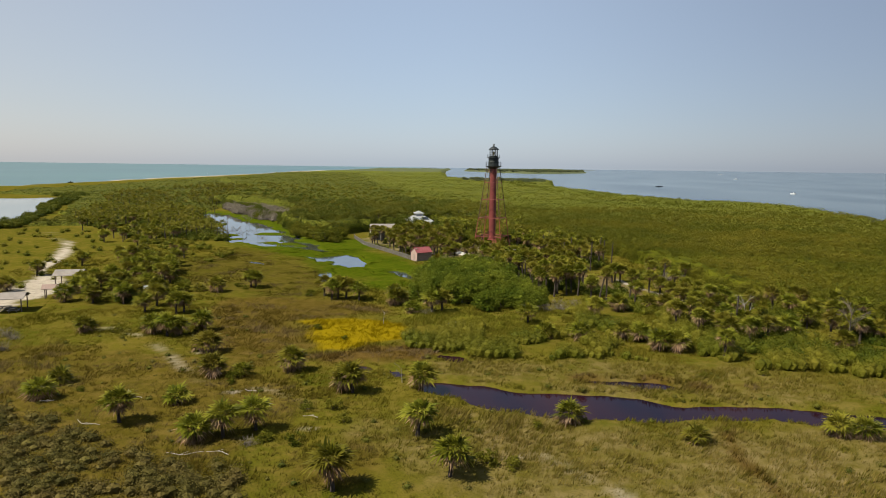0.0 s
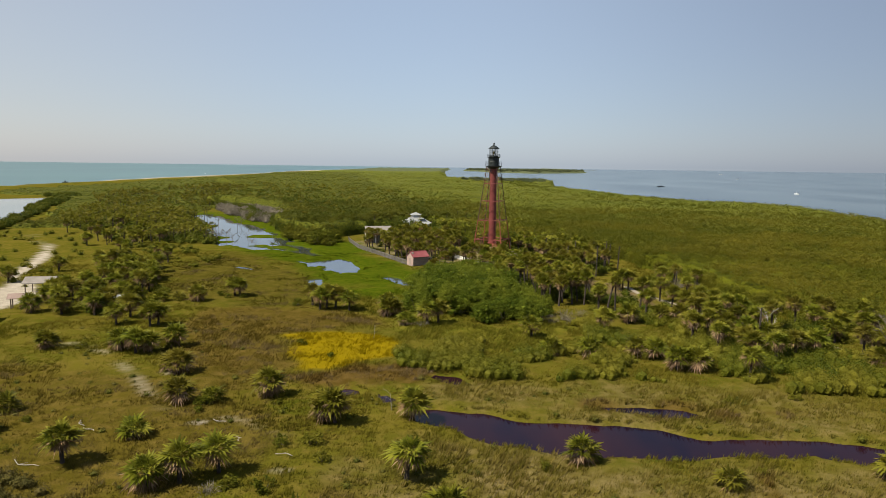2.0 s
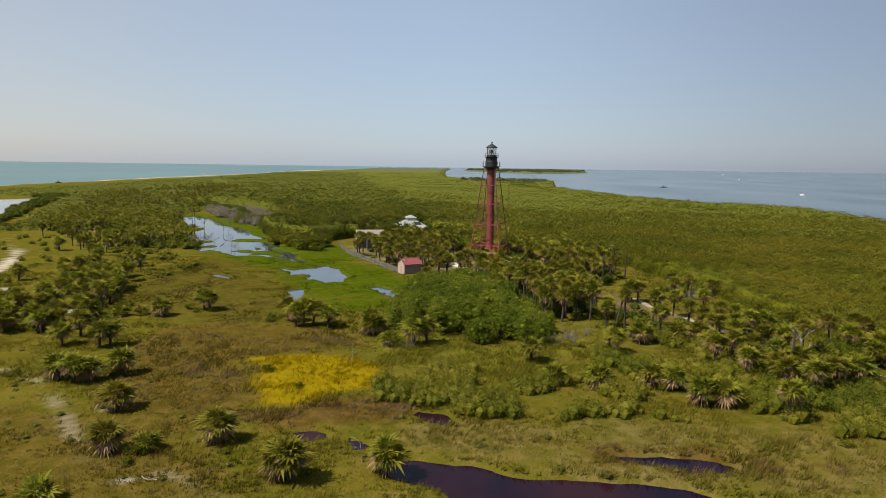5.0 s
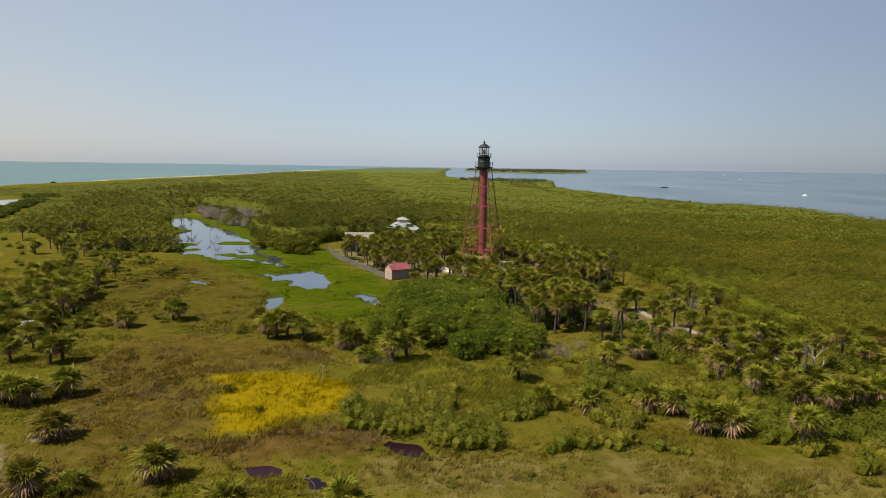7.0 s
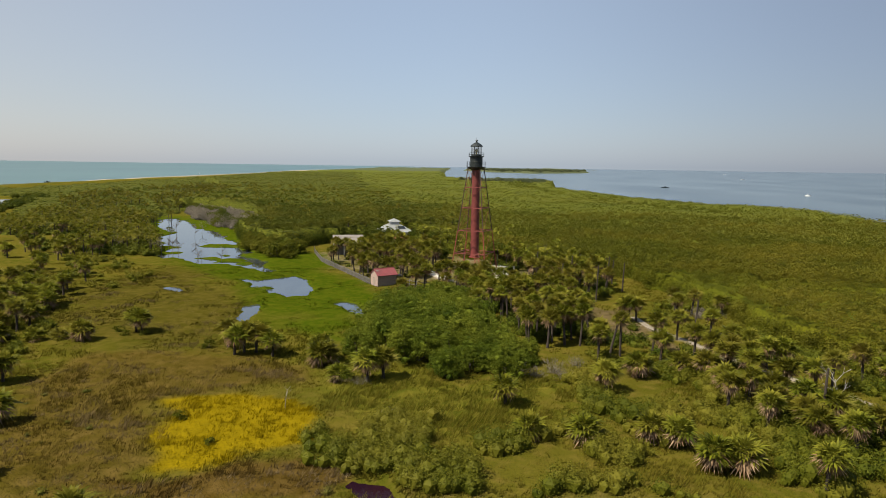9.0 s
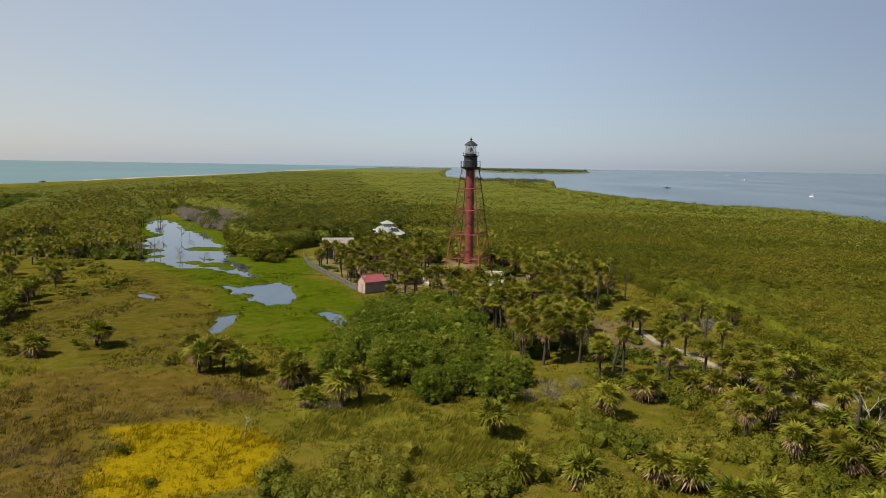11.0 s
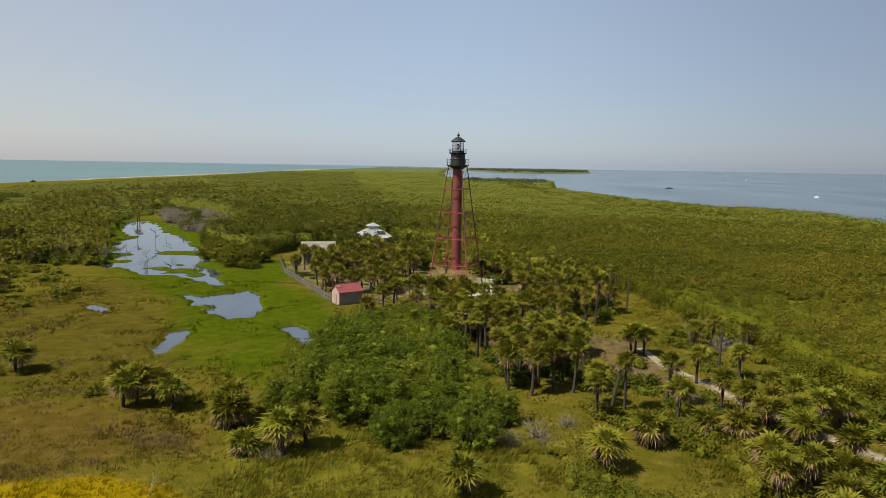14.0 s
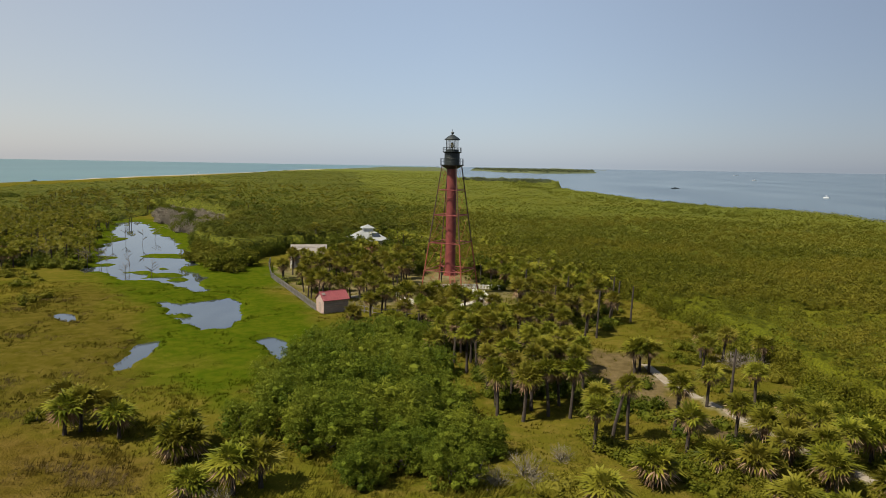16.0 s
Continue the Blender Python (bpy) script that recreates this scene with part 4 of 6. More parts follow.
yard_tree = [bush("buttonwood_tree", 64 + i, 3.0, 7.0, 44, 6500, 0.15, DARK_LEAF, "dense dark green round-crowned tree in the yard", "tree") for i in range(2)]
spread_copies(yard_tree, [(12.4, 218, 1), (-16, 235, 0.8), (-10.6, 234, 0.8), (-6.5, 246, 0.95), (-7.3, 221, 0.55), (-2.4, 227, 0.75), (3.5, 231, 0.8), (-17, 252, 0.95), (-12, 255, 0.9), (-23.5, 250.5, 1.12), (-26, 255, 1.2), (-20.5, 252.5, 1.05), (-28, 245, 0.9), (-13, 226, 0.6)], "trees of the yard")


def tall_trees(name, poly, count, seed, label, top=8.6, size=0.27, each=330, leaf=None):
    """Round-crowned trees standing above a far wood."""
    g = np.random.default_rng(seed)
    P = np.array(poly, float)
    x, y = g.uniform(P[:, 0].min(), P[:, 0].max(), count * 6), g.uniform(P[:, 1].min(), P[:, 1].max(), count * 6)
    ok = (inside(x, y, poly) > 0) & (wet(x, y) < -2) & (inside(x, y, DEAD_BELT) < -2)
    x, y = x[ok][:count], y[ok][:count]
    cs, rs = [], []
    for a, b in zip(x, y):
        h, r = g.uniform(0.7, 1.0) * top, g.uniform(0.175, 0.3) * top
        for k in range(7):
            t, q = g.uniform(0, 6.28), g.uniform(0.2, 0.9) * r
            cs.append((a + q * math.cos(t), b + q * math.sin(t), h - r * 0.5 - g.uniform(0, 2.6)))
            rs.append(r * g.uniform(0.4, 0.62))
    v, f = leaf_cloud(cs, rs, len(x) * each, size, g, 0.95, -0.4, 0.7)
    return tagged(new(name, soup(name, v, f, leaf or DARK_LEAF)), label, "trees", "", "stuff")


tall_trees("broadleaf_trees", [(-34, 268), (-50, 250), (-62, 256), (-95, 318), (-120, 372), (-150, 420), (-150, 520), (-60, 520), (-10, 400), (4, 300)], 330, 35, "taller dark green trees standing out of the western wood")
tall_trees("cape_trees", [(-20, 1000), (60, 992), (104, 946), (98, 890), (84, 860), (40, 900), (-10, 960)], 130, 36, "taller trees on the tip of the far cape", 9.5, 0.8, 150, HAZY_LEAF)
BAY_FRINGE = [(60, 900), (80, 700), (98, 560), (117, 500), (137, 440), (158, 418), (166, 371), (168, 320), (166, 288), (142, 270), (132, 330), (118, 390), (96, 430), (70, 520), (50, 700), (30, 880)]
tall_trees("fringe_mangroves", BAY_FRINGE, 460, 38, "taller rounded mangroves along the shore of the bay", 7.4, 0.3, 150, HAZY_MANGROVE)
tall_trees("emergent_mangroves", [(52, 180), (70, 130), (110, 150), (140, 260), (110, 380), (60, 480), (0, 520), (-10, 330), (24, 262)], 150, 39, "scattered darker crowns rising out of the mangroves", 6.6, 0.26, 170, MANGROVE)
tall_trees("island_trees", FAR_ISLE, 900, 37, "dark line of trees on the far island", 11, 3.2, 40, HAZY_LEAF)
# ---- shrubs ----


def thicket_of(name, polys, material, seed, label, size=0.13, per_area=60, shore=0, gaps=0.4, tall=1.0):
    """Low shrubs too many to count: rows of (outline, how many, least and most radius, least and most height)."""
    g = np.random.default_rng(seed)
    cs, rs = [], []
    for poly, count, r0, r1, clump in polys:
        P = np.array(poly, float)
        x = g.uniform(P[:, 0].min(), P[:, 0].max(), count * 8)
        y = g.uniform(P[:, 1].min(), P[:, 1].max(), count * 8)
        ok = (rough_edge(x, y, poly, 2.2, 5) > 0) & (vnoise(x, y, clump, seed) > gaps) & (wet(x, y) < -0.6) & (inside(x, y, ROAD) < -2.4)
        if shore:
            ok = (inside(x, y, poly) > 0) & (wet(x, y) < -0.8) & (wet(x, y) > -shore)
        x, y = x[ok][:count], y[ok][:count]
        r = g.uniform(r0, r1, len(x))
        for a, b, q in zip(x, y, r):
            cs.append((a, b, 0.3 + q * 0.45 * tall))
            rs.append(q)
    area = sum(q * q for q in rs) * 2 * math.pi
    v, f = leaf_cloud(cs, rs, int(area * per_area), size, g, 0.95 * tall, -0.2, 0.8)
    cv, cf = cores(cs, rs, 0.66, 0.8 * tall, len(v))
    ob = new(name, soup(name, list(map(tuple, v)) + cv, f.tolist() + cf, material))
    return tagged(ob, label, "shrubs", "", "stuff")


EAST_BELT = [(-9, 103), (-6, 97), (4, 92), (18, 91.5), (38, 89), (60, 84), (78, 98), (62, 118), (44, 122), (36, 126), (24, 130), (18, 122), (20, 108), (8, 104), (0, 106)]
UNDER_GROVE = [(12, 150), (16, 140), (26, 138), (30, 132), (44, 124), (58, 128), (50, 150), (40, 138), (30, 150), (24, 166), (12, 170)]
thicket_of("shrub_thicket", [(EAST_BELT, 1000, 0.45, 1.3, 5), ([(-9, 104), (-8, 96), (4, 90.5), (14, 91), (24, 93), (22, 100), (2, 103)], 260, 0.5, 1.0, 5)], SHRUB, 71, "bright green low shrubs growing through tall grass", 0.1, 23, 0, 0.46, 1.4)
thicket_of("grove_undergrowth", [(UNDER_GROVE, 260, 0.6, 1.2, 5), ([(-2, 180), (10, 172), (14, 150), (4, 166)], 80, 0.7, 1.3, 4), ([(12, 172), (14, 148), (24, 138), (27, 150), (22, 165), (33, 176), (38, 192), (20, 196)], 170, 0.6, 1.3, 5), ([(-32, 216), (-17, 192), (-6, 193), (-2, 206), (-4, 240), (-20, 248), (-30, 226)], 60, 0.6, 1.2, 5), ([(12, 238), (13, 214), (20, 198), (32, 186), (40, 196), (32, 218), (18, 240)], 190, 0.7, 1.5, 5), ([(34, 96), (62, 90), (72, 110), (58, 124), (40, 112)], 200, 0.7, 1.5, 5)], BROADLEAF, 72, "dark green undergrowth below the palms", 0.15, 20)
thicket_of("buttonwood_scrub", [([(-46, 66), (-36, 62), (-28, 58), (-19, 52), (-13, 44), (-70, 34), (-70, 68)], 1300, 0.45, 0.95, 3.5)], foliage("buttonwood_leaf", (0.034, 0.032, 0.007), (0.10, 0.085, 0.02), (0.085, 0.065, 0.018), 0.15, 0.7, 0.3), 73, "dense low dark olive scrub with bare twigs", 0.095, 32, 0, 0.22)
thicket_of("willow_scrub", [([(-90, 190), (-60, 160), (-62, 190), (-84, 212), (-104, 250), (-118, 262)], 70, 0.6, 1.3, 6), ([(-170, 255), (-150, 262), (-110, 205), (-96, 170), (-84, 150), (-90, 128), (-110, 150), (-140, 200)], 60, 0.5, 1.1, 5), ([(-72, 120), (-56, 116), (-50, 126), (-66, 150), (-80, 176)], 90, 0.6, 1.3, 4)], SHRUB, 74, "patches of green scrub among the palms", 0.17, 18)
thicket_of("path_scrub", [([(37, 148), (41, 138), (46, 126), (54, 112), (60, 112), (52, 132), (46, 150), (40, 164)], 150, 0.35, 0.9, 4), ([(22, 134), (24, 126), (34, 118), (44, 112), (46, 120), (40, 128), (30, 134)], 150, 0.4, 1.0, 4), ([(40, 168), (46, 152), (52, 136), (60, 118), (70, 108), (72, 124), (62, 150), (56, 176)], 170, 0.6, 1.3, 5)], SHRUB, 75, "green scrub between the path and the mangroves", 0.16, 22)
thicket_of("bank_scrub", [(LEFT_BANK, 300, 0.8, 1.9, 14), (BEACH_BELT, 360, 1.0, 2.2, 20)], BROADLEAF, 79, "dark undergrowth below the western palms", 0.26, 9)
thicket_of("lagoon_hedge", [([(-185, 235), (-160, 235), (-200, 322), (-232, 392), (-252, 440), (-268, 490), (-300, 490), (-262, 400), (-224, 332)], 420, 1.3, 2.4, 12)], BROADLEAF, 77, "dense dark mangrove hedge along the lagoon bank", 0.3, 8, 9)
shrub = [bush("marsh_shrub", 80 + i, 1.0, 1.3, 14, 900, 0.08, SHRUB, "small rounded green shrub in the grass", "shrub") for i in range(3)]
MARSH_SHRUBS = [(-26.5, 77.2, 0.7), (-39, 66, 0.8), (-15.6, 69.3, 1.0), (-12.8, 69.6, 1.2), (-11, 66.2, 1.1), (-14.6, 60.6, 1.1), (-17.3, 61, 1.0), (8.3, 66.3, 0.8), (3.2, 57.5, 1.3), (5, 56.8, 1.1), (1.8, 57.4, 1.0), (-19, 80, 0.7), (-26.6, 79.2, 1.0), (-40, 101, 1.0), (-22.4, 104.6, 0.9), (-17.2, 98.6, 0.7), (-52, 100, 1.1), (-49, 101.5, 0.9), (-42, 73, 0.7), (-37, 62.2, 0.5), (30, 84.5, 0.7), (38, 86, 0.8), (-44.6, 136.4, 1.0), (-46.5, 138.5, 1.1), (-41.6, 137, 0.9), (-30, 131, 1.2), (13, 68.2, 0.6), (26.5, 66.6, 0.6)]
spread_copies(shrub, MARSH_SHRUBS, "shrubs on the open marsh")


def dead_bush(seed, r, label="leafless grey twiggy dead bush"):
    """Bare twigs spreading from one foot."""
    g = random.Random(seed)
    root = thing("dead_bush", Matrix(), label, "dead bush")
    vs, fs = [], []
    for k in range(90):
        a, e = g.uniform(0, 6.28), g.uniform(0.25, 1.35)
        p = Vector((g.gauss(0, 0.2), g.gauss(0, 0.2), -0.1))
        d = Vector((math.cos(a) * math.cos(e), math.sin(a) * math.cos(e), math.sin(e)))
        for s in range(3):
            q = p + d * r * 0.38
            side = d.cross(Vector((g.gauss(0, 1), g.gauss(0, 1), g.gauss(0, 1)))).normalized() * (0.022 * (3.2 - s) * 0.5)
            o = len(vs)
            vs += [p + side, p - side, q]
            fs.append((o, o + 1, o + 2))
            o = len(vs)
            e2 = (d + Vector((g.gauss(0, 0.5), g.gauss(0, 0.5), g.gauss(0, 0.4)))).normalized()
            vs += [p + side, p - side, p + e2 * r * 0.35]
            fs.append((o, o + 1, o + 2))
            p, d = q, (d + Vector((g.gauss(0, 0.3), g.gauss(0, 0.3), g.gauss(0, 0.25)))).normalized()
    twigs = new("crown", soup("crown", vs, fs, TWIG))
    twigs.parent = root
    return root


dead = [dead_bush(90 + i, 1.6) for i in range(3)]
spread_copies(dead, [(-66, 95.5, 1.2), (-64, 94, 1.0), (-61.5, 88, 1.1), (-18.6, 59.8, 0.7), (12.4, 123, 1.3), (14.6, 121.6, 1.2), (17.2, 123.6, 1.4), (18.6, 121.2, 1.1), (46, 158.6, 1.6), (48.4, 157.5, 1.4), (26, 221, 3.2), (32, 223, 3.6), (29, 219, 2.6), (-6, 117, 1.0), (-1.6, 106.2, 0.9), (20.5, 127, 1.0), (-109, 332, 3), (-102, 322, 3.2), (-90, 303, 3.2), (-84, 306, 3), (-80, 314, 3), (-96, 312, 3.2), (-74, 296, 2.6), (-70, 288, 2.4), (-100, 240, 2.0), (-103, 246, 2.0), (-95, 330, 3)], "dead bushes")

thicket_of("dead_scrub", [(DEAD_BELT, 260, 1.0, 2.5, 6)], TWIG, 78, "belt of leafless grey scrub along the pond", 0.24, 12, 0, 0.3)

# ---- grass ----


def grass_tint(x, y, g):
    """Blade colours by what grows where."""
    z = zones(x, y)
    n = len(x)
    k = g.uniform(0, 1, n)[:, None]
    m = vnoise(x, y, 6, 14)[:, None]

    def two(a, b, t):
        return np.array(a) * (1 - t) + np.array(b) * t
    c = two((0.058, 0.061, 0.0042), (0.14, 0.114, 0.017), np.clip(0.55 * m + 0.6 * k, 0, 1))
    for key, a, b in (("meadow", (0.066, 0.074, 0.006), (0.155, 0.132, 0.02)), ("lush", (0.036, 0.058, 0.0023), (0.071, 0.085, 0.0056)), ("dry", (0.08, 0.072, 0.008), (0.20, 0.15, 0.045)), ("brown", (0.05, 0.032, 0.0055), (0.102, 0.066, 0.019)), ("flowers", (0.155, 0.116, 0.003), (0.215, 0.155, 0.0042))):
        w = z[key][:, None]
        c = c * (1 - w) + two(a, b, k) * w
    # bleached swirls of last year's stalks in the brown marsh
    w = (0.8 * z["brown"] * step(vnoise(x + 0.5 * y, y * 1.6, 3.4, 41) * 0.7 + vnoise(x, y * 2, 1.2, 42) * 0.3, 0.5, 0.66))[:, None]
    c = c * (1 - w) + two((0.13, 0.092, 0.042), (0.22, 0.165, 0.09), k) * w
    return c, z


def grass(name, x0, x1, y0, y1, count, seed, wide, blades=5, bunch=0.12, tall=1.0):
    g = np.random.default_rng(seed)
    x, y = g.uniform(x0, x1, count), g.uniform(y0, y1, count)
    keep = np.abs(x - 8) < 0.74 * (y - 0) + 6
    x, y = x[keep], y[keep]
    keep = (wet(x, y) < -0.6) & (vnoise(x, y, 2.2, 31) + 0.5 * vnoise(x, y, 0.9, 32) > g.uniform(0.25, 0.9, len(x)))
    x, y = x[keep], y[keep]
    c, z = grass_tint(x, y, g)
    keep = (z["sand"] + z["litter"] * 0.9 + z["yard"] * 0.8) < g.uniform(0.1, 0.9, len(x))
    x, y, c = x[keep], y[keep], c[keep]
    z = {k: v[keep] for k, v in z.items()}
    n = len(x)
    h = 0.17 + 0.4 * vnoise(x, y, 4.5, 33) ** 2 + 0.15 * z["dry"] + 0.1 * z["brown"] - 0.16 * z["lush"] + 0.12 * z["flowers"] + 0.3 * z["meadow"]
    h = np.clip(h * tall, 0.15, 1.6)
    c = c * (1 + g.uniform(-0.18, 0.18, n) * (1 - 0.75 * z["flowers"]) * (1 - 0.6 * z["lush"]))[:, None]
    X, Y, Hh, C = (np.repeat(a, blades, 0) for a in (x, y, h, c))
    m = n * blades
    a = g.uniform(0, 6.28, m)
    lean = g.uniform(0.1, 0.75, m)
    wind = np.array([0.5, 0.12])
    px, py = X + g.normal(0, bunch, m), Y + g.normal(0, bunch, m)
    hh = Hh * g.uniform(0.6, 1.25, m)
    w = wide * g.uniform(0.6, 1.3, m)
    zb = 0.28 + 0.0 * px
    base = np.stack([px, py, zb], 1)
    side = np.stack([-np.sin(a) * w, np.cos(a) * w, 0 * w], 1)
    tip = base + np.stack([np.cos(a) * lean * hh + wind[0] * hh, np.sin(a) * lean * hh + wind[1] * hh, hh + 0.1], 1)
    v = np.stack([base + side, base - side, tip], 1).reshape(-1, 3)
    me = soup(name, v, np.arange(3 * m).reshape(-1, 3), GRASS)
    col = np.concatenate([C * g.uniform(0.84, 1.16, m)[:, None], np.ones((m, 1))], 1)
    at = me.attributes.new("tint", "FLOAT_COLOR", "POINT")
    at.data.foreach_set("color", np.repeat(col, 3, 0).ravel().astype(np.float32))
    ob = new(name, me)
    return tagged(ob, "coarse marsh grass in green, straw and yellow", "grass", "", "stuff")


def grass_material():
    m, nt, b = nodes("marsh_grass", 0.8, 0, 0.0)
    at = nt.nodes.new("ShaderNodeAttribute")
    at.attribute_name = "tint"
    nt.links.new(at.outputs["Color"], b.inputs["Base Color"])
    tr = nt.nodes.new("ShaderNodeBsdfTranslucent")
    nt.links.new(at.outputs["Color"], tr.inputs[0])
    ms = nt.nodes.new("ShaderNodeMixShader")
    ms.inputs[0].default_value = 0.45
    nt.links.new(b.outputs[0], ms.inputs[1])
    nt.links.new(tr.outputs[0], ms.inputs[2])
    nt.links.new(ms.outputs[0], nt.nodes["Material Output"].inputs[0])
    return m


GRASS = grass_material()
grass("marsh_grass", -72, 88, 44, 122, 104000, 51, 0.046)
grass("marsh_grass", -105, 80, 122, 205, 62000, 52, 0.065)
grass("grass_tussocks", -75, 80, 40, 150, 4500, 53, 0.035, 14, 0.22, 1.3)
thicket_of("marsh_scrub", [([(-60, 44), (60, 44), (60, 86), (-4, 88), (-20, 86), (-30, 96), (-34, 118), (-60, 118)], 300, 0.2, 0.5, 4)], foliage("dull_olive_leaf", (0.03, 0.04, 0.005), (0.09, 0.09, 0.012), (0.10, 0.085, 0.02), 0.2, 0.6, 0.3), 76, "small low olive plants between the grass", 0.06, 110)
# ---- lighthouse ----
RED = worn("red_paint", (0.175, 0.036, 0.031), (0.13, 0.03, 0.027), 0.8, 0.55, 0, (1, 1, 0.3))
RUST = worn("rusty_red_paint", (0.26, 0.055, 0.035), (0.16, 0.05, 0.03), 1.2, 0.7)
BLACK = worn("black_paint", (0.012, 0.016, 0.016), (0.022, 0.028, 0.027), 1.5, 0.45)
WHITE = worn("white_paint", (0.74, 0.73, 0.70), (0.60, 0.59, 0.55), 0.8, 0.6)
CONCRETE = worn("weathered_concrete", (0.38, 0.34, 0.28), (0.27, 0.245, 0.20), 0.7, 0.9)
DARK_IRON = worn("dark_weathered_iron", (0.05, 0.03, 0.024), (0.09, 0.04, 0.03), 1.0, 0.7)
PATH_STONE = worn("sandy_concrete", (0.23, 0.195, 0.145), (0.15, 0.125, 0.09), 0.8, 0.9)
BRASS = worn("lens_brass", (0.45, 0.36, 0.16), (0.32, 0.25, 0.12), 3, 0.35, 0.8)


def glass(name):
    m, nt, b = nodes(name, 0.03)
    b.inputs["Transmission Weight"].default_value = 1.0
    b.inputs["IOR"].default_value = 1.45
    return m


GLASS = glass("lantern_glass")
tower = thing("lighthouse", pose(6.8, 202.3, 0.3, 0, 0, 0), "red iron skeleton lighthouse with a black lantern room on top", "lighthouse")
TURN0 = radians(25)


def corner(k, z):
    """Axis of a leg at a height above the footing."""
    r = 6.15 + (2.05 - 6.15) * z / 25.2
    a = TURN0 + k * math.pi / 2
    return Vector((r * math.cos(a), r * math.sin(a), z))


part("column", lathe(bmesh.new(), [(1.0, 4.2), (1.06, 4.25), (1.06, 4.6), (1.0, 4.65), (0.99, 12), (1.02, 12.02), (1.02, 12.14), (0.98, 12.16), (0.96, 19), (0.99, 19.02), (0.99, 19.14), (0.95, 19.16), (0.94, 25.3)], 28), RED, tower, "red-painted iron stair cylinder")
bm = bmesh.new()
lathe(bm, [(1.35, 4.05), (1.35, 4.2)], 16)
part("landing", bm, RUST, tower)
for k in range(4):
    bm = bmesh.new()
    rod(bm, corner(k, 0), corner(k, 10.5), 0.135, 0.125, 8)
    leg = part("leg", bm, RUST, tower)
    part("upper_leg", rod(bmesh.new(), corner(k, 10.5), corner(k, 25.2), 0.12, 0.105, 8), DARK_IRON, tower, "dark weathered upper leg")
    bm = bmesh.new()
    c = corner(k, 0)
    lathe(bm, [(0.55, -0.5), (0.55, 0.15), (0.35, 0.22), (0.3, 0.4)], 12)
    bmesh.ops.translate(bm, verts=bm.verts, vec=(c.x, c.y, 0))
    part("footing", bm, CONCRETE, leg, "round concrete footing")
LEVELS = [5.2, 10.5, 15.8, 20.6]
for z in LEVELS:
    for k in range(4):
        bm = bmesh.new()
        rod(bm, corner(k, z), corner(k + 1, z), 0.09, None, 6)
        part("girt", bm, RED, tower)
        bm = bmesh.new()
        rod(bm, corner(k, z), Vector((0, 0, z)), 0.07, None, 6)
        part("strut", bm, RED, tower)
for z0, z1 in zip([0.3] + LEVELS, LEVELS + [25.0]):
    for k in range(4):
        for a, b in ((k, k + 1), (k + 1, k)):
            bm = bmesh.new()
            rod(bm, corner(a, z0), corner(b, z1), 0.028, None, 5)
            part("tie_rod", bm, RUST, tower)
# stair from the ground to the landing
bm = bmesh.new()
for s in (-0.55, 0.55):
    rod(bm, (s + 1.2, -6.2, 0.1), (s * 0.8 + 0.4, -1.2, 4.1), 0.06, None, 5)
    rod(bm, (s + 1.2, -6.2, 1.1), (s * 0.8 + 0.4, -1.2, 5.1), 0.03, None, 5)
stair = part("stair", bm, RUST, tower, "rusty iron stair to the landing")
for i in range(20):
    k = (i + 0.5) / 20
    bm = box(bmesh.new(), 1.05, 0.25, 0.04, Matrix.Translation((1.2 - 0.8 * k, -6.2 + 5 * k, 0.1 + 4 * k)))
    part("tread", bm, RUST, stair)
# galleries, watch room and lantern
lower = part("lower_gallery", lathe(bmesh.new(), [(1.0, 24.6), (1.5, 24.9), (2.2, 25.25), (2.28, 25.3), (2.28, 25.42), (1.4, 25.42)], 28), BLACK, tower, "black lower gallery deck with a railing")
part("watch_room", lathe(bmesh.new(), [(1.46, 25.42), (1.46, 26.5), (1.5, 26.55), (1.5, 26.65), (1.46, 26.7), (1.46, 27.6), (1.75, 27.75), (1.82, 27.8), (1.82, 27.88), (1.2, 27.88)], 28), BLACK, tower, "black round watch room")


def railing(r, z, h, n, parent):
    for k in range(n):
        a = 2 * math.pi * k / n
        bm = rod(bmesh.new(), (r * math.cos(a), r * math.sin(a), z), (r * math.cos(a), r * math.sin(a), z + h), 0.03, None, 5)
        part("rail_post", bm, BLACK, parent)
    for hh in (0.5, 1.0):
        bm = bmesh.new()
        for k in range(24):
            a, b = 2 * math.pi * k / 24, 2 * math.pi * (k + 1) / 24
            rod(bm, (r * math.cos(a), r * math.sin(a), z + h * hh), (r * math.cos(b), r * math.sin(b), z + h * hh), 0.025, None, 5)
        part("hand_rail", bm, BLACK, parent)


railing(2.22, 25.42, 1.15, 16, lower)
lantern = part("lantern_base", lathe(bmesh.new(), [(1.27, 27.88), (1.27, 28.25), (1.2, 28.3)], 16), BLACK, tower)
railing(1.76, 27.88, 0.75, 14, lantern)
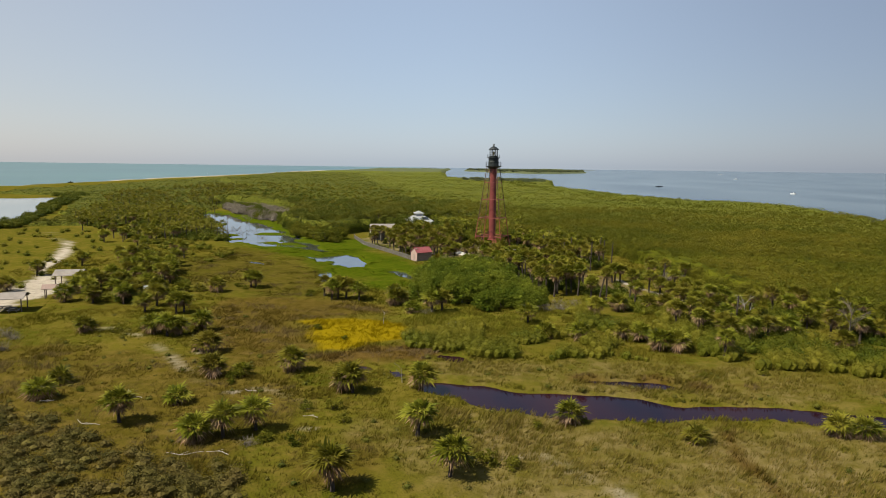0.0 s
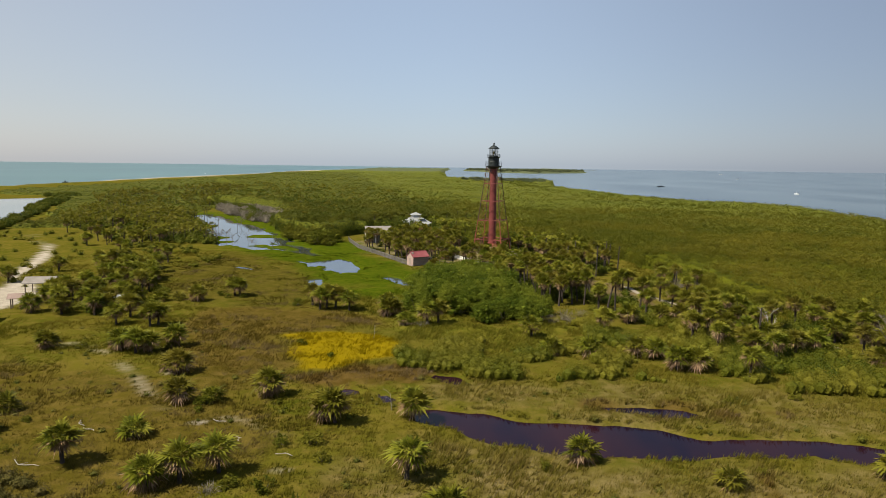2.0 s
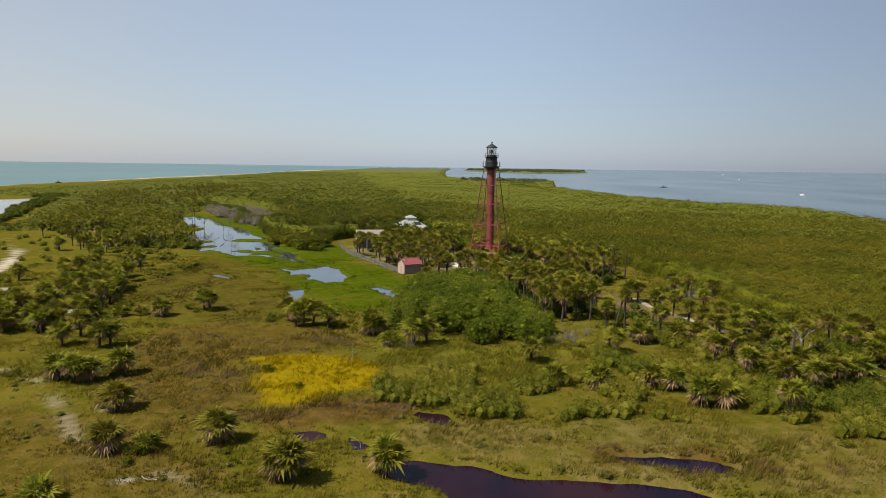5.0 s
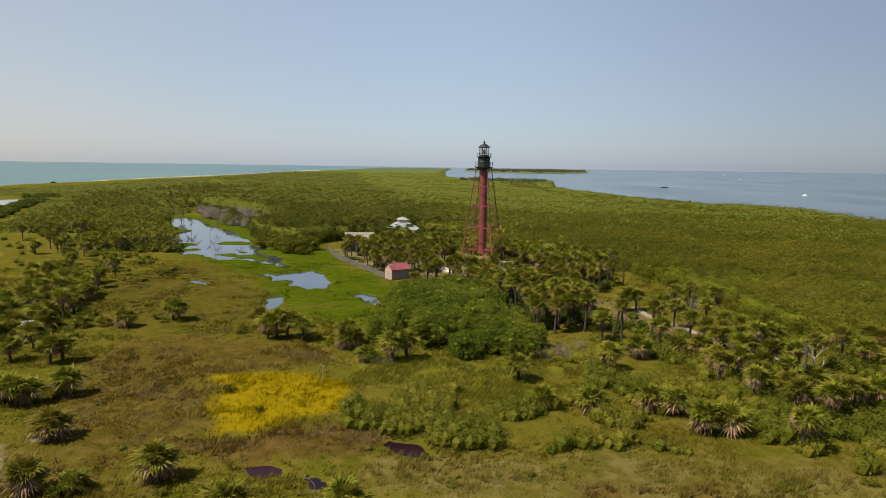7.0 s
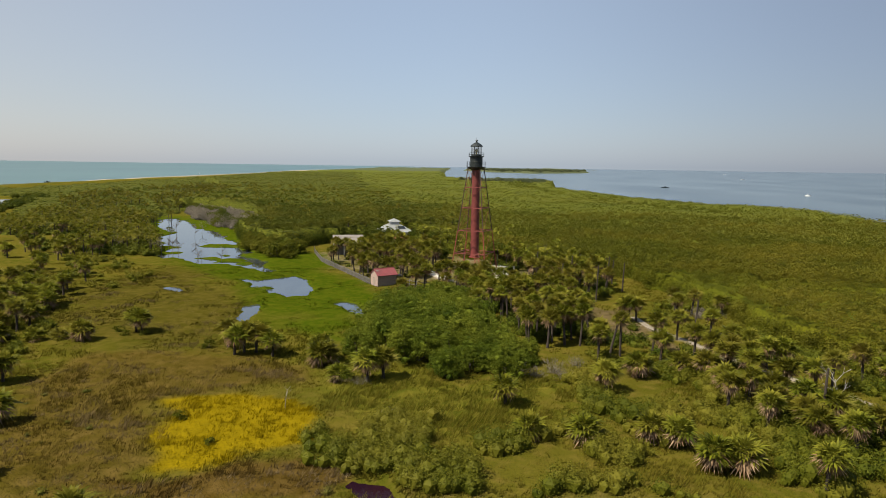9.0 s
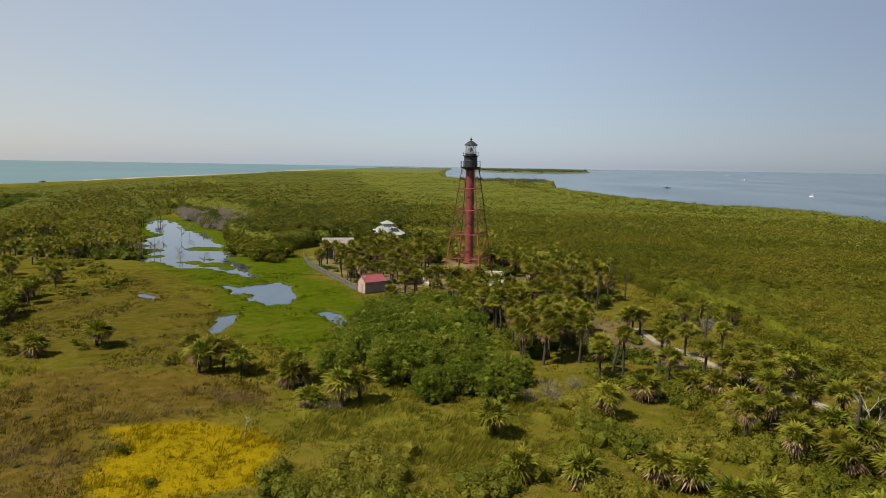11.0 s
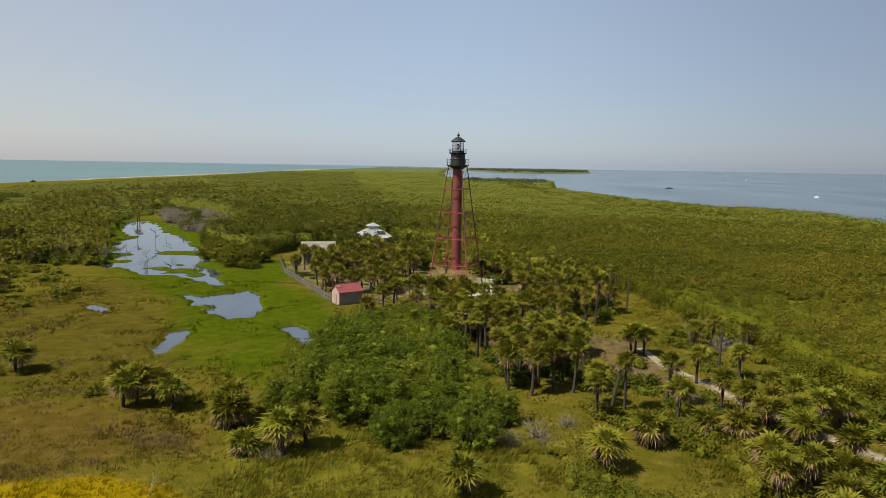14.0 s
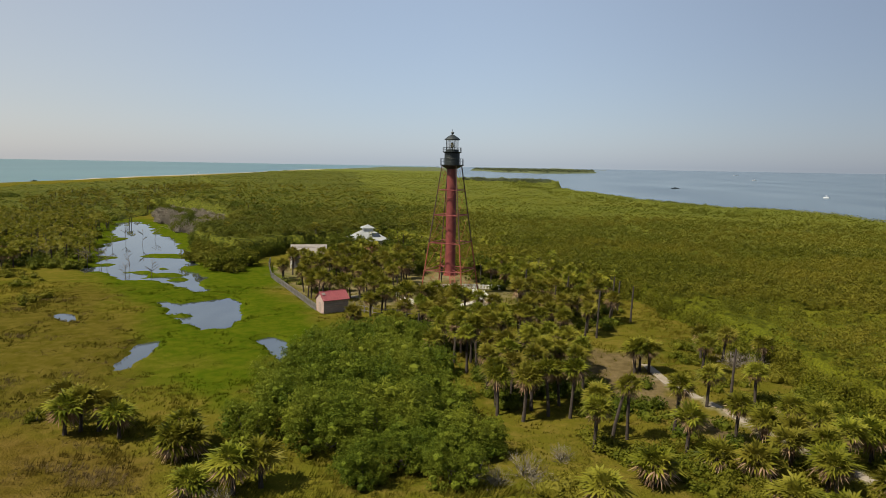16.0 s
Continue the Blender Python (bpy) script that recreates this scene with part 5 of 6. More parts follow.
for k in range(8):
    a, b = TURN0 + 2 * math.pi * k / 8, TURN0 + 2 * math.pi * (k + 1) / 8
    p, q = Vector((1.2 * math.cos(a), 1.2 * math.sin(a), 0)), Vector((1.2 * math.cos(b), 1.2 * math.sin(b), 0))
    part("mullion", rod(bmesh.new(), p + Vector((0, 0, 28.25)), p + Vector((0, 0, 30.15)), 0.05, None, 5), BLACK, lantern)
    bm = bmesh.new()
    mid_p = (p + q) / 2
    box(bm, (p - q).length - 0.1, 0.02, 1.86, Matrix.Translation((mid_p.x, mid_p.y, 29.2)) @ pose(0, 0, 0, 0, 0, math.degrees((a + b) / 2) + 90))
    pane = part("pane", bm, GLASS, lantern)
    pane.visible_shadow = False
part("lens", lathe(bmesh.new(), [(0.12, 28.25), (0.14, 28.6), (0.26, 28.75), (0.34, 29.1), (0.26, 29.45), (0.15, 29.6), (0.04, 29.7)], 16), BRASS, lantern, "brass-framed lamp inside the lantern")
part("lantern_roof", lathe(bmesh.new(), [(1.2, 30.05), (1.5, 30.1), (1.5, 30.2), (1.1, 30.55), (0.6, 30.9), (0.2, 31.1), (0.12, 31.2), (0.12, 31.25)], 16, TURN0), BLACK, tower, "black conical lantern roof")
part("ventilator_ball", lathe(bmesh.new(), [(0.1, 31.2), (0.26, 31.32), (0.3, 31.45), (0.22, 31.6), (0.06, 31.66), (0.03, 31.7), (0.03, 32.1)], 14), BLACK, tower)
# ---- buildings and fences ----
SIDING = worn("grey_brown_boards", (0.30, 0.24, 0.20), (0.22, 0.175, 0.15), 0.9, 0.85, 0, (1, 1, 6))
PINK_BOARD = worn("pinkish_gable_boards", (0.36, 0.26, 0.22), (0.28, 0.205, 0.175), 0.9, 0.8, 0, (6, 6, 1))
RED_ROOF = worn("red_metal_roof", (0.21, 0.045, 0.048), (0.16, 0.034, 0.038), 0.9, 0.5)
WHITE_METAL = worn("white_metal_roof", (0.26, 0.27, 0.265), (0.2, 0.21, 0.2), 0.35, 0.45)
GREY_WOOD = worn("grey_weathered_wood", (0.165, 0.152, 0.135), (0.11, 0.102, 0.09), 1.2, 0.9, 0, (1, 1, 0.3))
DARK_TIMBER = worn("dark_timber", (0.09, 0.065, 0.05), (0.14, 0.11, 0.09), 1.5, 0.85)
TIN = worn("pale_shingle_roof", (0.20, 0.178, 0.155), (0.14, 0.125, 0.108), 0.9, 0.8)
BROWN_TIN = worn("brown_shingle_roof", (0.24, 0.17, 0.14), (0.18, 0.13, 0.11), 1.0, 0.8)
DARK_GLASS, _nt, _b = nodes("dark_window_glass", 0.06)
_b.inputs["Base Color"].default_value = (0.02, 0.025, 0.03, 1)


def prism(bm, pts, y0, y1):
    """A profile in x and z pushed along y."""
    a = [bm.verts.new((x, y0, z)) for x, z in pts]
    b = [bm.verts.new((x, y1, z)) for x, z in pts]
    n = len(pts)
    for k in range(n):
        bm.faces.new((a[k], a[(k + 1) % n], b[(k + 1) % n], b[k]))
    bm.faces.new(a[::-1])
    bm.faces.new(b)
    bmesh.ops.recalc_face_normals(bm, faces=bm.faces)
    return bm


def slab(bm, a, b, c, d, t):
    """A sloping plate of thickness t under four corners."""
    up = [bm.verts.new(p) for p in (a, b, c, d)]
    lo = [bm.verts.new((p[0], p[1], p[2] - t)) for p in (a, b, c, d)]
    bm.faces.new(up)
    bm.faces.new(lo[::-1])
    for k in range(4):
        bm.faces.new((up[k], lo[k], lo[(k + 1) % 4], up[(k + 1) % 4]))
    bmesh.ops.recalc_face_normals(bm, faces=bm.faces)
    return bm


def shed():
    """Oil store: board walls, pale gable, red roof. Length along x, gable at -x."""
    L, Wd, He, Hr = 4.5, 2.9, 2.5, 3.6
    root = thing("oil_house", pose(-12.5, 184.6, 0.35, 0, 0, 38), "small board shed with a red metal gable roof", "shed")
    part("wall", prism(bmesh.new(), [(-Wd / 2, -0.4), (Wd / 2, -0.4), (Wd / 2, He), (0, Hr - 0.12), (-Wd / 2, He)], -L / 2, L / 2), SIDING, root).rotation_euler = (0, 0, math.pi / 2)
    for s in (-1, 1):
        g = part("gable", prism(bmesh.new(), [(-Wd / 2 - 0.02, -0.3), (Wd / 2 + 0.02, -0.3), (Wd / 2 + 0.02, He), (0, Hr - 0.1), (-Wd / 2 - 0.02, He)], -0.03, 0.03), PINK_BOARD, root, "pinkish boarded gable")
        g.rotation_euler, g.location = (0, 0, math.pi / 2), (s * (L / 2 + 0.03), 0, 0)
        bm = slab(bmesh.new(), (-L / 2 - 0.25, 0, Hr), (L / 2 + 0.25, 0, Hr), (L / 2 + 0.25, s * (Wd / 2 + 0.3), He - 0.22), (-L / 2 - 0.25, s * (Wd / 2 + 0.3), He - 0.22), 0.06)
        roof = part("roof", bm, RED_ROOF, root, "faded red metal roof sheet")
        for k in range(10):
            x = -L / 2 + 0.5 * k
            part("roof_seam", rod(bmesh.new(), (x, 0, Hr + 0.01), (x, s * (Wd / 2 + 0.3), He - 0.21), 0.018, None, 4), RED_ROOF, roof)
    part("ridge_cap", rod(bmesh.new(), (-L / 2 - 0.27, 0, Hr), (L / 2 + 0.27, 0, Hr), 0.07, None, 6), RED_ROOF, root)
    for k in range(9):
        part("board", box(bmesh.new(), L, 0.025, 0.24, Matrix.Translation((0, -Wd / 2 - 0.012, 0.15 + 0.27 * k)), 0.006), SIDING, root)
    part("lower_band", box(bmesh.new(), L + 0.02, 0.06, 0.06, Matrix.Translation((0, -Wd / 2 - 0.04, 1.25))), PINK_BOARD, root)
    part("roof_panel", box(bmesh.new(), 0.55, 0.5, 0.05, Matrix.Translation((-L / 2 + 0.35, -0.55, 3.3)) @ pose(0, 0, 0, 35)), TIN, root, "small pale panel on the roof")
    bm = box(bmesh.new(), 0.06, 0.85, 1.9, Matrix.Translation((-L / 2 - 0.075, 0, 0.95)))
    part("door", bm, SIDING, root)


shed()


def stilts(root, w, d, h, nx, ny):
    for i in range(nx):
        for j in range(ny):
            x, y = (i / (nx - 1) - 0.5) * (w - 0.6), (j / (ny - 1) - 0.5) * (d - 0.6)
            part("stilt", box(bmesh.new(), 0.25, 0.25, h + 0.5, Matrix.Translation((x, y, h / 2 - 0.25))), GREY_WOOD, root)


def ranger_house():
    """House on stilts with a white hipped metal roof and a cupola."""
    root = thing("ranger_house", pose(-19.5, 262, -1.3, 0, 0, 20), "stilt house with a white hipped metal roof and cupola", "house")
    w, d, fl, ea, ri = 8.8, 8.0, 2.8, 5.7, 8.0
    stilts(root, w, d, fl, 4, 3)
    part("floor_deck", box(bmesh.new(), w + 1.6, d + 1.6, 0.3, Matrix.Translation((0, 0, fl))), GREY_WOOD, root)
    wall = part("wall", box(bmesh.new(), w, d, ea - fl, Matrix.Translation((0, 0, (ea + fl) / 2))), WHITE, root)
    for x in (-3.6, -1.2, 1.2, 3.6):
        win = part("window", box(bmesh.new(), 1.0, 0.12, 1.3, Matrix.Translation((x, -d / 2 - 0.03, fl + 1.5))), WHITE, root)
        part("pane", box(bmesh.new(), 0.84, 0.04, 1.14, Matrix.Translation((x, -d / 2 - 0.1, fl + 1.5))), DARK_GLASS, win)
    ow, od, t = w / 2 + 1.1, d / 2 + 1.1, 1.6
    top = [(-t, -t, ri), (t, -t, ri), (t, t, ri), (-t, t, ri)]
    low = [(-ow, -od, ea), (ow, -od, ea), (ow, od, ea), (-ow, od, ea)]
    for k in range(4):
        a, b, c, e = low[k], low[(k + 1) % 4], top[(k + 1) % 4], top[k]
        roof = part("roof_plane", slab(bmesh.new(), a, b, c, e, 0.12), WHITE_METAL, root, "white standing-seam roof plane")
        for i in range(1, 12):
            f = i / 12
            p, q = Vector(a).lerp(Vector(b), f), Vector(e).lerp(Vector(c), f)
            part("roof_seam", rod(bmesh.new(), p + Vector((0, 0, 0.02)), q + Vector((0, 0, 0.02)), 0.03, None, 4), WHITE_METAL, roof)
    part("solar_panel", slab(bmesh.new(), (0.6, -3.9, 6.72), (3.0, -3.9, 6.72), (2.6, -2.6, 7.52), (0.6, -2.6, 7.52), 0.05), DARK_GLASS, root, "dark solar panel on the roof")
    cup = part("cupola", box(bmesh.new(), 2 * t - 0.5, 2 * t - 0.5, 0.9, Matrix.Translation((0, 0, ri + 0.4))), WHITE, root, "white boxy cupola")
    bm = bmesh.new()
    bmesh.ops.create_cone(bm, cap_ends=True, segments=4, radius1=2.7, radius2=0.1, depth=0.95, matrix=Matrix.Translation((0, 0, ri + 1.3)) @ pose(0, 0, 0, 0, 0, 45))
    part("cupola_roof", bm, WHITE_METAL, cup)


ranger_house()


def solar_house():
    """Service building with rows of pale panels on a low sloping roof."""
    root = thing("service_building", pose(-29.2, 234, 0.2, 0, 0, 14), "low grey building under a sloping roof of pale panels", "building")
    w, d = 8.8, 7.0
    for x in (-w / 2 + 0.2, -w / 6, w / 6, w / 2 - 0.2):
        for y, h in ((-d / 2 + 0.2, 3.6), (d / 2 - 0.2, 5.0)):
            part("post", box(bmesh.new(), 0.22, 0.22, h, Matrix.Translation((x, y, h / 2 - 0.2))), WHITE, root)
    part("wall", box(bmesh.new(), w - 1.5, d - 1.6, 2.9, Matrix.Translation((0.2, 0.2, 1.3))), GREY_WOOD, root)
    roof = part("roof", slab(bmesh.new(), (-w / 2, -d / 2, 3.5), (w / 2, -d / 2, 3.5), (w / 2, d / 2, 5.2), (-w / 2, d / 2, 5.2), 0.15), TIN, root)
    for i in range(7):
        for j in range(3):
            x0, x1 = -w / 2 + 0.3 + i * 1.2, -w / 2 + 0.3 + i * 1.2 + 1.05
            y0, y1 = -d / 2 + 0.3 + j * 2.2, -d / 2 + 0.3 + j * 2.2 + 2.0
            k = 1.7 / d
            z = lambda y: 3.56 + (y + d / 2) * k
            part("roof_panel", slab(bmesh.new(), (x0, y0, z(y0)), (x1, y0, z(y0)), (x1, y1, z(y1)), (x0, y1, z(y1)), 0.04), TIN, roof, "pale grey roof panel")


solar_house()


def red_hut():
    root = thing("keepers_shed", pose(-14.6, 243.5, 0.2, 0, 0, 12), "small shed with a red roof behind the palms", "shed")
    part("wall", box(bmesh.new(), 4.4, 3.0, 3.0, Matrix.Translation((0, 0, 1.3))), SIDING, root)
    for s in (-1, 1):
        part("roof", slab(bmesh.new(), (-2.7, 0, 4.3), (2.7, 0, 4.3), (2.7, s * 1.9, 2.9), (-2.7, s * 1.9, 2.9), 0.1), RED_ROOF, root)
    for s in (-1, 1):
        part("gable", prism(bmesh.new(), [(-1.5, 2.75), (1.5, 2.75), (0, 4.15)], -0.05, 0.05), SIDING, root).matrix_local = Matrix.Translation((s * 2.2, 0, 0)) @ pose(0, 0, 0, 0, 0, 90)
    part("door", box(bmesh.new(), 0.9, 0.06, 2.0, Matrix.Translation((0.6, -1.53, 0.95))), DARK_TIMBER, root)


red_hut()


def shelter(x, y, turn, w, d, low, high, roof_mat, label):
    """Open picnic shelter: posts, beams and a two-pitch roof."""
    root = thing("picnic_shelter", pose(x, y, 0.35, 0, 0, turn), label, "shelter")
    for px in (-w / 2 + 0.3, w / 2 - 0.3):
        for py in (-d / 2 + 0.3, d / 2 - 0.3):
            part("post", box(bmesh.new(), 0.16, 0.16, low + 0.4, Matrix.Translation((px, py, low / 2 - 0.2)), 0.015), DARK_TIMBER, root)
    for py in (-d / 2 + 0.3, d / 2 - 0.3):
        part("beam", box(bmesh.new(), w, 0.1, 0.2, Matrix.Translation((0, py, low - 0.1))), DARK_TIMBER, root)
    for s in (-1, 1):
        part("roof", slab(bmesh.new(), (-w / 2 - 0.2, 0, high), (w / 2 + 0.2, 0, high), (w / 2 + 0.2, s * (d / 2 + 0.3), low - 0.02), (-w / 2 - 0.2, s * (d / 2 + 0.3), low - 0.02), 0.08), roof_mat, root, "weathered shingle roof slope")
    for s in (-1, 1):
        part("truss", prism(bmesh.new(), [(-d / 2, low), (d / 2, low), (0, high - 0.12)], -0.03, 0.03), DARK_TIMBER, root).matrix_local = Matrix.Translation((s * (w / 2 - 0.1), 0, 0)) @ pose(0, 0, 0, 0, 0, 90)
    return root


shelter(-81.2, 137.5, 15, 5.2, 4.4, 2.4, 3.3, TIN, "open timber picnic shelter with a pale grey roof")
shelter(-77.2, 112.4, 20, 5.4, 4.4, 2.5, 3.2, TIN, "open timber picnic shelter at the sandy path")
shelter(-76.6, 123.6, 20, 2.6, 1.7, 2.0, 2.7, BROWN_TIN, "small roofed notice board shelter with a brown roof")


def small_hut(x, y):
    root = thing("privy_hut", pose(x, y, 0.3, 0, 0, 25), "small hut with a white flat roof among palms", "hut")
    part("wall", box(bmesh.new(), 1.5, 1.5, 2.0, Matrix.Translation((0, 0, 0.9))), GREY_WOOD, root)
    part("roof", slab(bmesh.new(), (-0.95, -0.95, 1.95), (0.95, -0.95, 1.95), (0.95, 0.95, 2.15), (-0.95, 0.95, 2.15), 0.1), WHITE_METAL, root)
    part("door", box(bmesh.new(), 0.7, 0.05, 1.75, Matrix.Translation((0, -0.78, 0.85))), DARK_TIMBER, root)


small_hut(-60.4, 126.5)


def picnic_table(x, y, turn):
    root = thing("picnic_table", pose(x, y, 0.4, 0, 0, turn), "weathered wooden picnic table with benches", "table", "picnic tables")
    for k in range(5):
        part("plank", box(bmesh.new(), 1.8, 0.14, 0.04, Matrix.Translation((0, -0.3 + 0.15 * k, 0.75)), 0.005), GREY_WOOD, root)
    for s in (-1, 1):
        for k in range(2):
            part("bench_plank", box(bmesh.new(), 1.8, 0.13, 0.04, Matrix.Translation((0, s * (0.68 + 0.14 * k), 0.45)), 0.005), GREY_WOOD, root)
        for q in (-0.65, 0.65):
            part("leg", rod(bmesh.new(), (q, s * 0.7, -0.1), (q, s * 0.25, 0.73), 0.05, None, 4), GREY_WOOD, root)
    for q in (-0.65, 0.65):
        part("crossbar", box(bmesh.new(), 0.05, 1.7, 0.1, Matrix.Translation((q, 0, 0.4))), GREY_WOOD, root)


for a in ((-77.8, 112.6, 20), (-75.6, 111.4, 110), (-81.2, 137.2, 10)):
    picnic_table(*a)
grill = thing("park_grill", pose(-83, 121.5, 0.4, 0, 0, 30), "black steel park grill on a post", "grill")
part("post", rod(bmesh.new(), (0, 0, -0.2), (0, 0, 0.9), 0.05, None, 8), BLACK, grill)
part("fire_box", box(bmesh.new(), 0.6, 0.5, 0.28, Matrix.Translation((0, 0, 1.0)), 0.02), BLACK, grill)


def fence(name, pts, height, gap, label, material, pickets=0.0):
    """Posts, two rails and boards along a line on the ground."""
    root = thing(name, Matrix(), label, "fence")
    for (ax, ay), (bx, by) in zip(pts, pts[1:]):
        L = math.hypot(bx - ax, by - ay)
        turn = math.degrees(math.atan2(by - ay, bx - ax))
        n = max(1, round(L / gap))
        for i in range(n):
            k0, k1 = i / n, (i + 1) / n
            x0, y0 = ax + (bx - ax) * k0, ay + (by - ay) * k0
            cx, cy = ax + (bx - ax) * (k0 + k1) / 2, ay + (by - ay) * (k0 + k1) / 2
            part("post", box(bmesh.new(), 0.12, 0.12, height + 0.5, pose(x0, y0, height / 2 + 0.25, 0, 0, turn)), material, root)
            for hh in (0.25, 0.85):
                part("rail", box(bmesh.new(), L / n, 0.05, 0.1, pose(cx, cy, 0.4 + height * hh, 0, 0, turn)), material, root)
            if pickets:
                bm = bmesh.new()
                m = int(L / n / pickets)
                for q in range(m):
                    f = (q + 0.5) / m - 0.5
                    box(bm, pickets * 0.5, 0.025, height - 0.05, pose(cx, cy, 0.42 + height / 2, 0, 0, turn) @ Matrix.Translation((f * L / n, 0.04, 0)))
                part("boards", bm, material, root)


fence("yard_fence", [(-40, 238), (-38.5, 232), (-32.8, 215.6), (-22.7, 197.4), (-17.6, 188.2), (-15.3, 184.2)], 1.3, 2.4, "grey weathered board fence round the yard", GREY_WOOD, 0.17)
fence("yard_fence", [(-8.5, 185.5), (-3.7, 182.2), (1.5, 183.0)], 1.2, 2.2, "low grey fence below the lighthouse", GREY_WOOD)
fence("white_railing", [(-3.9, 200.8), (-1.0, 193.8), (1.2, 191.2)], 1.0, 1.8, "white timber railing along the ramp", WHITE, 0.3)
fence("white_railing", [(9, 205.5), (13.6, 201.5), (15, 194), (12, 188.4)], 1.1, 1.8, "white timber railing round the concrete landing", WHITE, 0.3)
fence("white_railing", [(3.0, 207.5), (9.7, 209.5), (17, 209.0)], 1.0, 2.0, "white timber railing behind the tower", WHITE, 0.3)


def walkway(name, pts, w, label, z=0.5, stone=None):
    """Concrete path laid in slabs."""
    root = tagged(thing(name, Matrix(), label, "path"), kind="structure")
    for (ax, ay), (bx, by) in zip(pts, pts[1:]):
        L = math.hypot(bx - ax, by - ay)
        turn = math.degrees(math.atan2(by - ay, bx - ax))
        n = max(1, round(L / 2.2))
        for i in range(n):
            k = (i + 0.5) / n
            part("slab", box(bmesh.new(), L / n - 0.03, w, 0.25, pose(ax + (bx - ax) * k, ay + (by - ay) * k, z, random.uniform(-0.6, 0.6), random.uniform(-0.5, 0.5), turn), 0.02), stone or CONCRETE, root)


walkway("pavement_tower", [(-3.5, 200), (-0.5, 193.4), (3.5, 189.5), (9, 191)], 1.8, "pale concrete walkway round the lighthouse", 0.55)
walkway("pavement_tower", [(9, 191), (13, 196.5), (12, 203)], 1.5, "pale concrete walkway beside the tower", 0.56)
walkway("pavement_yard", [(-14, 195.5), (-8, 198.4), (-3.5, 200.4)], 1.4, "pale concrete walkway across the yard", 0.5)
walkway("pavement_grove", [(34.6, 158), (35.6, 149.6), (37.7, 144.8), (39.6, 140), (41.4, 135), (43.3, 130), (46.4, 124.4), (50.4, 116.8), (55, 108)], 1.15, "sun-bleached concrete footpath through the palms", 0.36, PATH_STONE)
# ---- dead trees, logs and boats ----


def pole(x, y, h, lean=(0, 0), r=0.15, label="bare grey dead palm trunk still standing"):
    root = thing("dead_palm_trunk", pose(x, y, 0.2), label, "dead trunk", "dead palm trunks")
    bm = bmesh.new()
    p = Vector((0, 0, -0.2))
    for i in range(4):
        q = Vector((lean[0] * ((i + 1) / 4) ** 1.3, lean[1] * (i + 1) / 4, h * (i + 1) / 4))
        rod(bm, p, q, r * (1.15 - 0.1 * i), r * (1.05 - 0.1 * i), 7)
        p = q
    part("trunk", bm, BARK, root)
    return root


for x, y, h in ((41.6, 146.5, 5.6), (35.4, 186.9, 7.0), (37.8, 182.9, 6.2), (30.3, 170.7, 7.4), (37.3, 191.8, 5.6), (42.6, 108.3, 6.2), (21, 196, 6.6), (25, 182, 6.0), (28, 190, 6.5)):
    pole(x, y, h, (0.25, 0.1))
pole(25.6, 131.9, 6.6, (1.5, 0.3), 0.16, "leaning palm trunk with a thin crown")
plant(27.1, 132.2, 7.4, "leaning cabbage palm with a small crown", "palms by the thicket").location.z = -0.2


def snag(name, x, y, h, spread_r, seed, material, label, n=7, thick=1.0):
    """A dead tree: trunk and forked bare limbs."""
    g = random.Random(seed)
    root = thing(name, pose(x, y, 0.2), label, "dead tree")
    bm = bmesh.new()
    top = Vector((g.uniform(-0.1, 0.1) * h, g.uniform(-0.1, 0.1) * h, h * 0.75))
    rod(bm, (0, 0, -0.2), top * 0.5, 0.032 * h * 0.45, 0.025 * h * 0.45, 7)
    rod(bm, top * 0.5, top, 0.025 * h * 0.45, 0.014 * h * 0.45, 6)
    part("trunk", bm, material, root)
    for k in range(n):
        f = g.uniform(0.45, 1)
        a = g.uniform(0, 6.28)
        bm = bmesh.new()
        p = top * f
        q = p + Vector((math.cos(a) * spread_r * 0.5, math.sin(a) * spread_r * 0.5, h * 0.14))
        rod(bm, p, q, 0.011 * h * 0.5 * thick, 0.008 * h * 0.5 * thick, 5)
        for s in range(3):
            b = a + g.uniform(-0.9, 0.9)
            e = q + Vector((math.cos(b) * spread_r * 0.45, math.sin(b) * spread_r * 0.45, h * g.uniform(0.02, 0.16)))
            rod(bm, q, e, 0.007 * h * 0.5 * thick, 0.002 * h * thick, 4)
        part("limb", bm, material, root)
    return root


snag("dead_tree", 44.6, 108.9, 6.4, 1.6, 1, DEADWOOD, "bleached dead tree with a few crooked limbs")
snag("dead_tree", 54.2, 97.9, 8.0, 2.6, 2, BRANCH, "dark leafless tree with spreading limbs", 11)
snag("dead_tree", -6.6, 79.2, 2.6, 0.9, 3, DEADWOOD, "thin forked bleached snag by the creek", 3)
snag("dead_tree", -12.7, 108, 2.6, 1.2, 6, DEADWOOD, "thin bleached snag beside the flower field", 3)
for i, (x, y, h) in enumerate(((-83.6, 229, 3.4), (-79.7, 225, 4.0), (-77, 226, 4.2), (-100, 281, 4.0), (-73, 212.5, 1.6), (-65.3, 215, 2.6), (-62, 209, 2.4), (-81, 232, 3.0), (-94, 262, 3), (-74.5, 224, 3.2), (-58.5, 213, 3.4), (-70, 226, 2.8), (-88, 268, 3.6), (-92, 284, 3))):
    snag("pond_snag", x, y, h * 1.25, 1.6, 10 + i, BRANCH, "dead grey tree standing in the pond", 6, 2.6)


